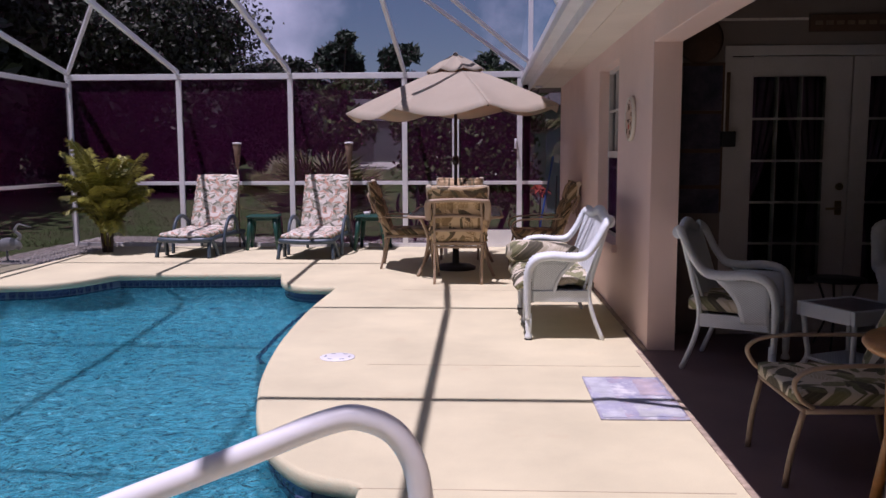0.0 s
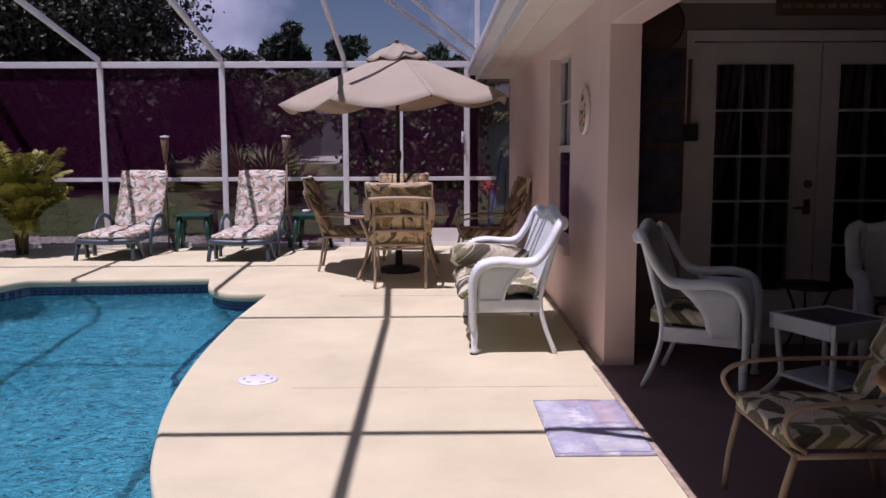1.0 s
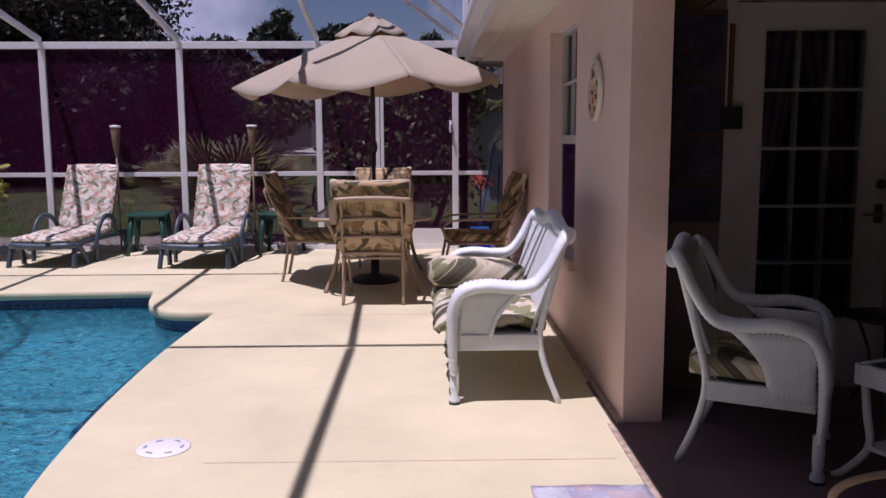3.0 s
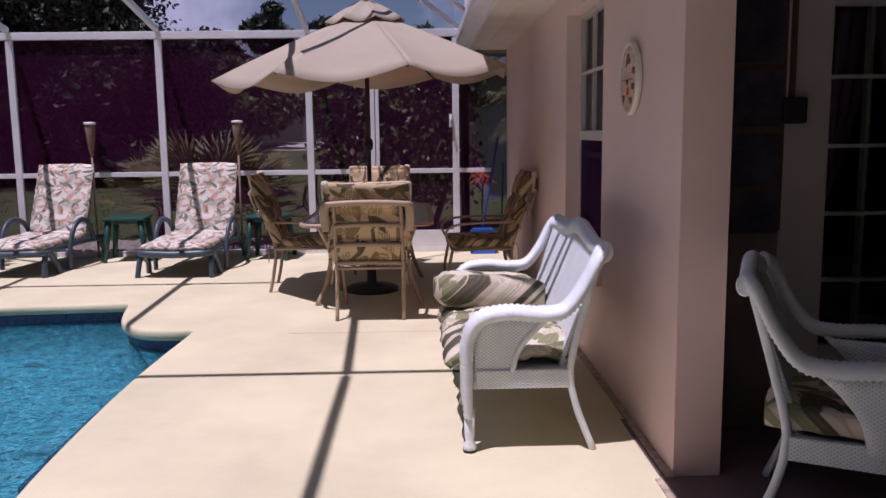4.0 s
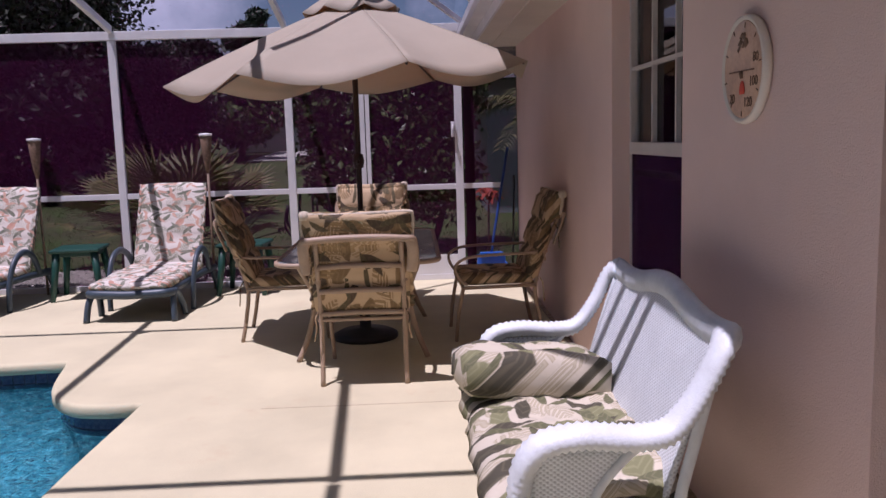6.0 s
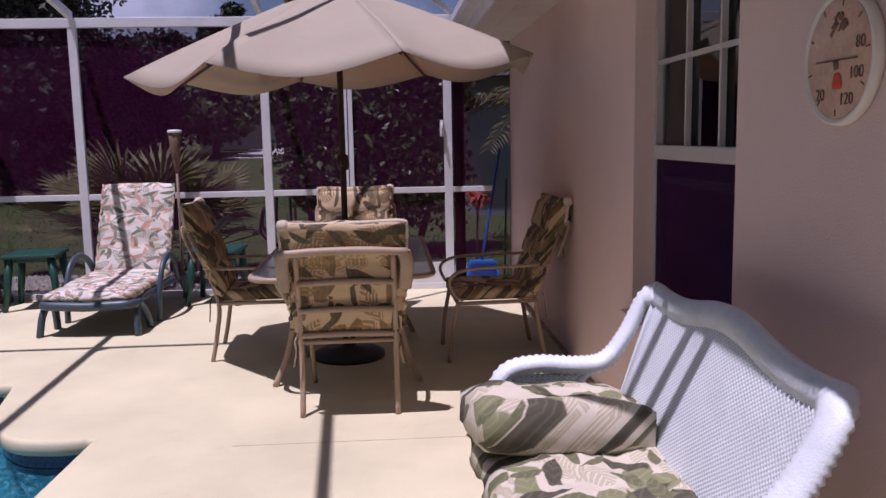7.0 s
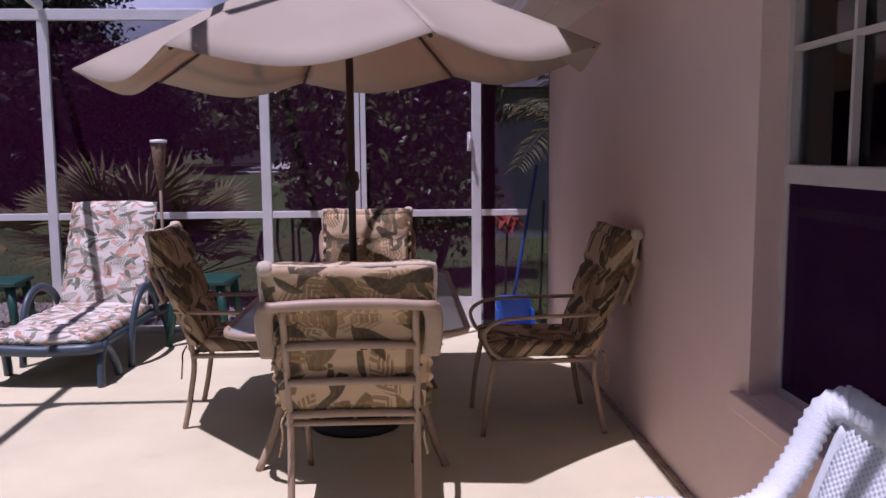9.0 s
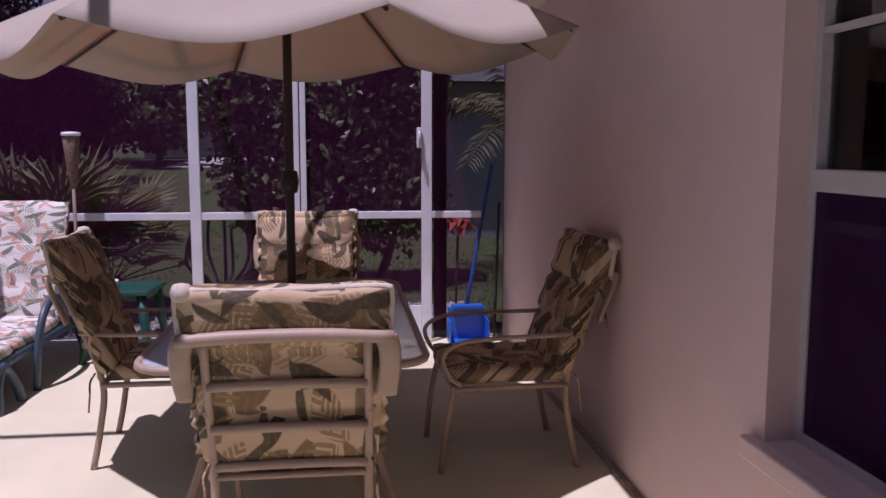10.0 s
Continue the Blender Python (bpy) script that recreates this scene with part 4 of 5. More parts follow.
chair = dining_chair(pose(-0.022, 8.585, 0, 0, 0, 0))
copy_thing(chair, pose(-0.71, 9.78, 0, 0, 0, -88))
copy_thing(chair, pose(0.925, 9.53, 0, 0, 0, 92))
copy_thing(chair, pose(-0.068, 10.74, 0, 0, 0, 181))
lone = copy_thing(chair, pose(1.87, 2.92, 0, 0, 0, 90) @ Matrix.Diagonal((1.0, 1.0, 0.84, 1.0)))
for piece in lone.children_recursive:
    if piece.data.materials[0] == M_FABRIC_TAN:
        piece.data = piece.data.copy()
        piece.data.materials[0] = M_FABRIC_CREAM
tagged(lone, "low tan metal chair with cream leaf-print cushions in the patio")


def patio_table(m):
    t = thing("patio_table", m, "rectangular glass-topped patio table with tan metal legs", "table")
    hx, hy, z = 0.54, 0.98, 0.72
    ring = []
    for cx, cy, a0 in ((hx, hy, 0), (-hx, hy, 90), (-hx, -hy, 180), (hx, -hy, 270)):
        for k in range(5):
            a = radians(a0 + k * 22.5)
            ring.append((cx - math.copysign(0.14, cx) + 0.14 * math.cos(a), cy - math.copysign(0.14, cy) + 0.14 * math.sin(a), z))
    bm = B()
    tube(bm, ring + [ring[0]], 0.017, 8)
    part("table_rim", bm, M_TANMETAL, t)
    bm = B()
    f = bm.faces.new([bm.verts.new((x * 0.985, y * 0.99, z + 0.008)) for x, y, z in ring])
    bm.normal_update()
    bmesh.ops.solidify(bm, geom=[f], thickness=0.006)
    p = part("tabletop", bm, M_TABLEGLASS, t, "greenish tempered glass top")
    p.visible_shadow = False
    for sx in (-1, 1):
        for sy in (-1, 1):
            bm = B()
            tube(bm, smooth_path([(sx * 0.4, sy * 0.82, z - 0.02), (sx * 0.33, sy * 0.62, 0.45), (sx * 0.37, sy * 0.61, 0.2), (sx * 0.45, sy * 0.67, 0.0)], 5), 0.02, 8)
            part("leg", bm, M_TANMETAL, t)
    bm = B()
    for a, b in (((-0.34, -0.62), (0.34, 0.62)), ((-0.34, 0.62), (0.34, -0.62))):
        tube(bm, [(*a, 0.42), (*b, 0.42)], 0.012, 6)
    part("brace", bm, M_TANMETAL, t)
    return t


TX, TY = -0.066, 9.53
patio_table(pose(TX, TY, 0))


def umbrella(m):
    """Eight-ribbed market umbrella with a wavy hem."""
    u = thing("patio_umbrella", m, "open beige canvas market umbrella with a dark pole", "umbrella")
    bm = B()
    tube(bm, [(0, 0, 0.06), (0, 0, 2.62)], 0.021, 12)
    part("pole", bm, M_BRONZE, u, "dark brown metal pole")
    bm = B()
    lathe(bm, [(0.01, 1.3), (0.035, 1.31), (0.044, 1.36), (0.035, 1.41), (0.01, 1.42)], 12)
    tube(bm, [(0, -0.03, 1.36), (0, -0.075, 1.36), (0.0, -0.08, 1.34)], 0.012, 8)
    part("crank", bm, M_BRONZE, u, "dark crank housing")
    bm = B()
    lathe(bm, [(0.05, 0.0), (0.25, 0.0), (0.25, 0.03), (0.2, 0.055), (0.045, 0.075), (0.04, 0.28), (0.02, 0.285)], 24)
    part("base", bm, M_BLACK, u, "round dark umbrella base")
    top, rim_z, R, a0 = 2.555, 1.978, 1.365, radians(-73)
    def surf(u_, v_):
        a = a0 + u_ * 2 * math.pi
        k = (u_ * 8) % 1
        sag = math.sin(k * math.pi)
        flat = math.cos(math.pi / 8) / math.cos((k - 0.5) * math.pi / 4)
        r = R * v_ * (flat * (1 - 0.02 * sag * v_))
        z = top - (top - rim_z) * (0.88 * v_ + 0.12 * v_ ** 2) - 0.095 * sag * v_ ** 2.3 + 0.012 * noise.noise(Vector((math.cos(a) * 2, math.sin(a) * 2, v_ * 3)))
        z += (0.05 * math.cos(a) + 0.03 * math.sin(a)) * v_
        return Vector((r * math.cos(a), r * math.sin(a), z))
    for i in range(8):
        bm = B()
        grid_sheet(bm, lambda p, q, i=i: surf((i + 0.001 + p * 0.998) / 8, 0.1 + 0.9 * q), 14, 10, 0.004)
        part("canopy_panel", bm, M_CANVAS, u)
        bm = B()
        pts = [surf(i / 8, v) - Vector((0, 0, 0.022)) for v in (0.04, 0.3, 0.6, 0.98)]
        tube(bm, pts, 0.009, 6)
        part("rib", bm, M_BRONZE, u)
        bm = B()
        tube(bm, [Vector((0.03 * math.cos(a0 + i * math.pi / 4), 0.03 * math.sin(a0 + i * math.pi / 4), 2.09)), surf(i / 8, 0.52) - Vector((0, 0, 0.03))], 0.007, 6)
        part("strut", bm, M_BRONZE, u)
    for i in range(8):
        bm = B()
        def cap(p, q, i=i):
            v = surf((i + p) / 8, 0.27 * q)
            k = math.sin(p * math.pi)
            return Vector((v.x, v.y, v.z + 0.1 - 0.05 * q * q - 0.035 * k * q))
        grid_sheet(bm, cap, 8, 5, 0.003)
        part("vent_flap", bm, M_CANVAS, u)
    bm = B()
    lathe(bm, [(0.012, 2.59), (0.03, 2.63), (0.034, 2.65), (0.024, 2.67), (0.008, 2.678)], 12)
    part("finial", bm, M_CANVAS, u)
    bm = B()
    lathe(bm, [(0.025, 2.04), (0.045, 2.06), (0.045, 2.11), (0.025, 2.13)], 12)
    part("hub", bm, M_BRONZE, u)


umbrella(pose(TX - 0.02, TY, 0))


def wicker_seat(name, m, half, label, category, centre_leg):
    """White wicker seat that faces +y; half: half its width."""
    w = thing(name, m, label, category)
    roll = 0.043 if half > 0.5 else 0.036
    arm = [(0.35, 0.16), (0.356, 0.32), (0.35, 0.5), (0.3, 0.605), (0.18, 0.635), (0.03, 0.625), (-0.1, 0.64), (-0.2, 0.73), (-0.29, 0.86)]
    for s in (-1, 1):
        bm = B()
        pts = smooth_path([(s * (half - 0.05 + (0.02 if z > 0.5 else 0.0)), y, z) for y, z in arm] + [(s * (half - 0.09), -0.34, 0.9)], 20)
        pts = even_steps(pts, 0.0125)
        tube(bm, pts, [roll * (0.8 if q.z > 0.5 else 0.5 + 0.3 * max(0.0, (q.z - 0.16) / 0.34)) for q in pts], 14, 1.55, ridge=0.09, side=(1, 0, 0))
        part("rolled_arm", bm, M_WRAP, w)
        # side panel with a cut-out towards the back
        bm = B()
        def side(u, v, s=s):
            return Vector((s * (half - 0.055), 0.32 - u * (0.17 + 0.17 * v * v), 0.33 + 0.27 * v))
        grid_sheet(bm, side, 6, 6, 0.02)
        part("side_panel", bm, M_WICKER, w)
        bm = boxes(((s * (half - 0.055), 0.085, 0.33), (0.024, 0.46, 0.085)), bevel=0.006)
        part("side_apron", bm, M_WICKER, w)
        bm = B()
        tube(bm, smooth_path([(s * (half - 0.055), 0.15, 0.36), (s * (half - 0.055), 0.12, 0.46), (s * (half - 0.055), 0.045, 0.55), (s * (half - 0.055), -0.03, 0.61)], 4), 0.014, 8)
        part("side_brace", bm, M_WRAP, w)
        bm = B()
        tube(bm, smooth_path([(s * (half - 0.1), -0.33, 0.88), (s * (half - 0.07), -0.22, 0.6), (s * (half - 0.06), -0.15, 0.38), (s * (half - 0.06), -0.185, 0.2), (s * (half - 0.055), -0.285, 0.0)], 5), 0.021, 10)
        part("back_leg", bm, M_WRAP, w)
        bm = B()
        lathe(bm, [(0.022, 0.0), (0.03, 0.012), (0.03, 0.03), (0.02, 0.05), (0.024, 0.08), (0.026, 0.2)], 12, (s * (half - 0.055), 0.345, 0))
        leg = part("front_leg", bm, M_WRAP, w)
        bm = B()
        lathe(bm, [(0.01, -0.001), (0.031, -0.001), (0.032, 0.012), (0.01, 0.0125)], 12, (s * (half - 0.055), 0.345, 0))
        part("foot_cap", bm, M_BLACK, leg, "black rubber foot cap")
    if centre_leg:
        bm = B()
        lathe(bm, [(0.022, 0.0), (0.03, 0.012), (0.03, 0.03), (0.02, 0.05), (0.024, 0.08), (0.024, 0.3)], 12, (0, 0.335, 0))
        part("front_leg", bm, M_WRAP, w)
    def top_z(x):
        k = abs(x) / half
        return 0.91 + 0.03 * max(0, 1 - (k / 0.34) ** 2) - 0.02 * (k > 0.34) * math.sin((k - 0.34) / 0.66 * math.pi)
    bm = B()
    pts = smooth_path([(half * (0.9 - 0.1 * i) * -1 + 0.0, -0.345 - 0.02 * (1 - abs(0.9 - 0.1 * i)), top_z(half * (0.9 - 0.1 * i)) - 0.015) for i in range(19)], 8 if half > 0.5 else 5)
    tube(bm, even_steps(pts, 0.0125), roll, 12, 1.0, ridge=0.11)
    part("rolled_back_top", bm, M_WRAP, w)
    bm = B()
    def back(u, v):
        x = (u - 0.5) * 2 * (half - 0.1)
        return Vector((x, -0.1 - 0.25 * v ** 1.1 - 0.03 * (1 - (2 * u - 1) ** 2), 0.33 + (top_z(x) - 0.34) * v))
    grid_sheet(bm, back, 36, 20, 0.022)
    part("back_panel", bm, M_WICKER, w)
    # raised diamond of open weave on the back
    for cx in ((-half / 2, half / 2) if half > 0.5 else (0,)):
        bm = B()
        for i in range(6):
            for j in range(6):
                x, v = cx + (i - j) * 0.019, 0.52 + (i + j - 5) * 0.028
                p = back(0.5 + x / (2 * (half - 0.1)), v)
                box(bm, (p.x, p.y + 0.004, p.z), (0.016, 0.01, 0.008))
        part("woven_diamond", bm, M_WICKER, w)
    part("front_apron", boxes(((0, 0.315, 0.325), (2 * half - 0.16, 0.024, 0.1)), bevel=0.006), M_WICKER, w)
    part("seat_deck", boxes(((0, 0.085, 0.355), (2 * half - 0.14, 0.46, 0.025))), M_WICKER, w)
    for piece in w.children_recursive:
        for v in piece.data.vertices:
            if v.co.y < 0:
                v.co.y *= 0.79
            v.co.z *= 1.035
    return w


love = wicker_seat("wicker_loveseat", pose(0.945, 6.165, 0, 0, 0, 90), 0.71, "white woven wicker loveseat against the stucco wall", "loveseat", True)
bm = B()
def pad(u, v):
    x, y = (u - 0.5) * 1.24, -0.16 + v * 0.62
    e = max(0.0, 1 - (2 * u - 1) ** 8) * max(0.0, 1 - (2 * v - 1) ** 10)
    z = 0.44 + 0.06 * e ** 0.5 + 0.03 * noise.noise(Vector((u * 9, v * 5, 2.0))) + 0.012 * noise.noise(Vector((u * 25, v * 16, 5.0)))
    if v > 0.86:
        z -= 0.03 * ((v - 0.86) / 0.14) ** 1.6
    return Vector((x + 0.02 * noise.noise(Vector((v * 4, 1, u * 3))), y + (0.03 * noise.noise(Vector((u * 7, 3, 1))) if v > 0.7 else 0), z))
grid_sheet(bm, pad, 56, 32, 0.05)
pad_ob = tagged(part("seat_cushion", bm, M_FABRIC_CREAM), "rumpled cream leaf-print cushion on the wicker loveseat", "cushion")
pad_ob.matrix_world = pose(0.945, 6.165, 0, 0, 0, 90)
bm = B()
cushion(bm, (0, 0, 0), (0.42, 0.59, 0.2), (0, 0, 0), puff=0.5, seed=12, n=18)
bolster = tagged(part("seat_cushion", bm, M_FABRIC_CREAM), "folded cream leaf-print pad on the loveseat", "cushion")
bolster.matrix_world = pose(0.765, 6.53, 0.558, 4, 6, 96)

arm1 = wicker_seat("wicker_armchair", pose(1.905, 4.82, 0, 0, 0, -118), 0.335, "white wicker armchair in the shaded patio", "armchair", False)
arm2 = wicker_seat("wicker_armchair", pose(3.29, 4.81, 0, 0, 0, 160), 0.38, "white wicker armchair before the french doors", "armchair", False)
for m in (pose(1.945, 4.79, 0.44, 0, 0, -118), pose(3.28, 4.76, 0.44, 0, 0, 160)):
    bm = B()
    cushion(bm, (0, 0, 0), (0.52, 0.5, 0.11), seed=4)
    o = tagged(part("seat_cushion", bm, M_FABRIC_CREAM), "leaf-print cushion on the wicker armchair", "cushion")
    o.matrix_world = m


def wicker_table(m):
    t = thing("wicker_side_table", m, "white wicker side table with a dark glass top and shelf", "side table")
    for sx in (-1, 1):
        for sy in (-1, 1):
            bm = B()
            tube(bm, smooth_path([(sx * 0.27, sy * 0.27, 0.0), (sx * 0.235, sy * 0.235, 0.03), (sx * 0.175, sy * 0.175, 0.14), (sx * 0.185, sy * 0.185, 0.28), (sx * 0.2, sy * 0.2, 0.47)], 4), 0.017, 8)
            part("leg", bm, M_WICKER, t)
    part("top_frame", boxes(((0, 0.21, 0.455), (0.46, 0.03, 0.09)), ((0, -0.21, 0.455), (0.46, 0.03, 0.09)), ((0.215, 0, 0.455), (0.03, 0.39, 0.09)), ((-0.215, 0, 0.455), (0.03, 0.39, 0.09)), bevel=0.006), M_WICKER, t)
    part("tabletop", boxes(((0, 0, 0.49), (0.4, 0.39, 0.008))), M_PICTURE, t, "dark glass top")
    part("shelf", boxes(((0, 0, 0.14), (0.38, 0.38, 0.02)), bevel=0.005), M_WICKER, t)


wicker_table(pose(2.54, 4.36, 0, 0, 0, 24))
t = thing("plant_stand", pose(2.84, 5.31, 0), "small round black metal stand by the doors", "stand")
bm = B()
lathe(bm, [(0.02, 0.5), (0.2, 0.5), (0.2, 0.52), (0.02, 0.52)], 20)
part("top", bm, M_BLACK, t)
for k in range(3):
    a = k * 2.094
    bm = B()
    tube(bm, smooth_path([(0.17 * math.cos(a), 0.17 * math.sin(a), 0.5), (0.08 * math.cos(a), 0.08 * math.sin(a), 0.25), (0.18 * math.cos(a), 0.18 * math.sin(a), 0.0)], 4), 0.009, 6)
    part("leg", bm, M_BLACK, t)
t = thing("rattan_table", pose(1.91, 2.02, 0, 0, 0, 8), "honey-coloured rattan table with a lower shelf", "side table")
bm = B()
lathe(bm, [(0.02, 0.74), (0.33, 0.74), (0.345, 0.76), (0.33, 0.78), (0.02, 0.78)], 28)
part("top", bm, M_RATTAN, t)
for k in range(4):
    a = radians(45 + 90 * k)
    bm = B()
    tube(bm, [(0.25 * math.cos(a), 0.25 * math.sin(a), 0.74), (0.24 * math.cos(a), 0.24 * math.sin(a), 0.4), (0.3 * math.cos(a), 0.3 * math.sin(a), 0.0)], 0.02, 8)
    part("leg", bm, M_RATTAN, t)
bm = B()
lathe(bm, [(0.02, 0.25), (0.24, 0.25), (0.24, 0.27), (0.02, 0.27)], 24)
part("shelf", bm, M_RATTAN, t)


def lounger(m):
    """Low resin sun lounger; the foot end at -y, the raised back towards +y."""
    l = thing("sun_lounger", m, "slate resin sun lounger with a flowered cushion, back raised", "sun lounger", "loungers by the screen")
    for s in (-1, 1):
        bm = B()
        tube(bm, smooth_path([(s * 0.34, -0.68, 0.25), (s * 0.345, 0.0, 0.27), (s * 0.345, 0.4, 0.27), (s * 0.33, 0.8, 0.25)], 4), 0.03, 8, 1.2)
        part("side_rail", bm, M_RESIN, l)
        bm = B()
        tube(bm, smooth_path([(s * 0.39, -0.68, 0.0), (s * 0.375, -0.64, 0.16), (s * 0.36, -0.55, 0.245), (s * 0.36, -0.46, 0.2), (s * 0.375, -0.4, 0.1), (s * 0.385, -0.37, 0.0)], 6), 0.036, 8, 0.75)
        part("arch_leg", bm, M_RESIN, l)
        bm = B()
        tube(bm, smooth_path([(s * 0.33, 0.7, 0.25), (s * 0.345, 0.74, 0.14), (s * 0.36, 0.78, 0.0)], 4), [0.05, 0.049, 0.047, 0.045, 0.043, 0.041, 0.039, 0.037, 0.035], 8, 0.6)
        part("rear_leg", bm, M_RESIN, l)
        bm = B()
        tube(bm, smooth_path([(s * 0.39, -0.16, 0.0), (s * 0.395, -0.13, 0.25), (s * 0.4, -0.02, 0.46), (s * 0.395, 0.16, 0.53), (s * 0.385, 0.34, 0.46), (s * 0.37, 0.46, 0.28)], 6), 0.032, 8, 0.75)
        part("armrest", bm, M_RESIN, l)
    for k in range(8):
        part("seat_slat", boxes(((0, -0.6 + 0.128 * k, 0.272), (0.64, 0.09, 0.02)), bevel=0.004), M_RESIN, l)
    bm = B()
    tube(bm, smooth_path([(-0.37, -0.62, 0.25), (-0.32, -0.69, 0.255), (-0.15, -0.71, 0.25), (0, -0.715, 0.245), (0.15, -0.71, 0.25), (0.32, -0.69, 0.255), (0.37, -0.62, 0.25)], 4), 0.034, 10, 1.1)
    part("foot_rail", bm, M_RESIN, l)
    ang = 67
    ca, sa = math.cos(radians(ang)), math.sin(radians(ang))
    hy, hz = 0.42, 0.29
    for k in range(6):
        d = 0.08 + 0.14 * k
        part("back_slat", boxes(((0, hy + d * ca, hz + d * sa), (0.6, 0.1, 0.02), (ang, 0, 0)), bevel=0.004), M_RESIN, l)
    bm = B()
    cushion(bm, (0, -0.15, 0.325), (0.7, 1.12, 0.09), (1.5, 0, 0), seed=2, n=18, tufts=2)
    part("seat_pad", bm, M_FABRIC_FLOWER, l, "flowered lounger seat pad")
    bm = B()
    cushion(bm, (0, hy - 0.06 + 0.43 * ca, hz + 0.04 + 0.43 * sa), (0.66, 0.9, 0.09), (ang, 0, 0), seed=6, n=18, tufts=2)
    back = part("back_pad", bm, M_FABRIC_FLOWER, l, "flowered lounger back pad")
    for s in (-1, 1):
        bm = B()
        pts = [(s * (0.332 + 0.005 * math.sin(k * 2.1)), hy - 0.06 + 0.86 * k / 24 * ca - 0.02, hz + 0.05 + 0.86 * k / 24 * sa) for k in range(25)]
        tube(bm, pts, 0.016, 6, 0.6)
        part("ruffle", bm, M_FABRIC_FLOWER, back)
    return l


lg = lounger(pose(-2.15, 11.09, 0, 0, 0, -3))
copy_thing(lg, pose(-3.9, 11.24, 0, 0, 0, -5))


def resin_table(m):
    t = thing("resin_side_table", m, "dark green resin side table between the loungers", "side table", "green side tables")
    bm = boxes(((0, 0, 0.505), (0.48, 0.46, 0.035)), bevel=0.014)
    part("tabletop", bm, M_GREEN, t)
    part("apron", boxes(((0, 0, 0.466), (0.4, 0.38, 0.04)), bevel=0.004), M_GREEN, t)
    for sx in (-1, 1):
        for sy in (-1, 1):
            bm = B()
            tube(bm, [(sx * 0.18, sy * 0.175, 0.485), (sx * 0.205, sy * 0.195, 0.24), (sx * 0.235, sy * 0.225, 0)], [0.04, 0.034, 0.026], 8)
            part("leg", bm, M_GREEN, t)
    return t


rt = resin_table(pose(-3.1, 11.74, 0, 0, 0, 6))
copy_thing(rt, pose(-1.42, 11.72, 0, 0, 0, -5))
bm = B()
lathe(bm, [(0.03, 0.0), (0.045, 0.004), (0.055, 0.05), (0.05, 0.052), (0.04, 0.01), (0.01, 0.008)], 16)
o = tagged(part("bowl", bm, M_WHITE), "small white bowl on the green side table", "bowl")
o.matrix_world = Matrix.Translation((-1.5, 11.68, 0.523))

# ---- small things on the deck and wall ----
t = thing("skimmer_lid", pose(-0.785, 4.89, 0) @ Matrix.Scale(0.86, 4), "round white plastic skimmer lid set in the deck", "skimmer lid")
bm = B()
lathe(bm, [(0.01, 0.0), (0.145, 0.0), (0.145, 0.006), (0.135, 0.009), (0.01, 0.009)], 28)
part("lid", bm, M_WHITE, t)
for k in range(6):
    a = k * math.pi / 3
    part("finger_slot", boxes(((0.1 * math.cos(a), 0.1 * math.sin(a), 0.0105), (0.04, 0.014, 0.003), (0, 0, math.degrees(a) + 90))), M_GREY, t)
bm = B()
def ruglet(u, v):
    return Vector((0.88 + 0.478 * u, 3.545 + 0.85 * v, 0.012 + 0.004 * noise.noise(Vector((u * 3, v * 4, 1)))))
grid_sheet(bm, ruglet, 12, 16, 0.01)
rug = tagged(part("door_mat", bm, M_MAT), "faded lilac and pink printed mat on the deck", "mat")
for u0, u1, v0, v1, tone in ((0.03, 0.3, 0.02, 0.97, (0.54, 0.55, 0.6)), (0.62, 0.95, 0.52, 0.93, (0.5, 0.42, 0.45)), (0.45, 0.97, 0.04, 0.3, (0.55, 0.56, 0.57))):
    bm = B()
    grid_sheet(bm, lambda u, v: ruglet(u0 + (u1 - u0) * u + 0.02 * noise.noise(Vector((v * 5, u0, 2))), v0 + (v1 - v0) * v + 0.02 * noise.noise(Vector((u * 5, v0, 7)))) + Vector((0, 0, 0.0025)), 8, 12)
    m_ = mat("mat_print", tone, 0.85, vary=0.16, scale=9, bump=0.3, bump_scale=220)
    stain_or_light(m_, (0.33, 0.33, 0.45), 7.0, 0.47, 0.7)
    part("printed_band", bm, m_, rug)
t = thing("pool_handrail", pose(0.06, 0.085, 0), "white tubular pool handrail by the steps", "handrail")
bm = B()
tube(bm, smooth_path([(0.06, 0.62, 0.0), (0.06, 0.62, 0.57), (0.055, 0.62, 0.785), (0.02, 0.615, 0.885), (-0.045, 0.61, 0.926), (-0.12, 0.605, 0.921), (-0.3, 0.59, 0.85), (-0.6, 0.57, 0.735), (-0.95, 0.55, 0.595), (-1.05, 0.545, 0.49), (-1.06, 0.545, 0.2), (-1.06, 0.545, -1.34)], 8), 0.0245, 16)
part("rail", bm, M_WHITE, t)
bm = B()
lathe(bm, [(0.026, 0.0), (0.06, 0.0), (0.055, 0.012), (0.03, 0.02)], 18, (0.06, 0.62, 0))
part("escutcheon", bm, M_WHITE, t)

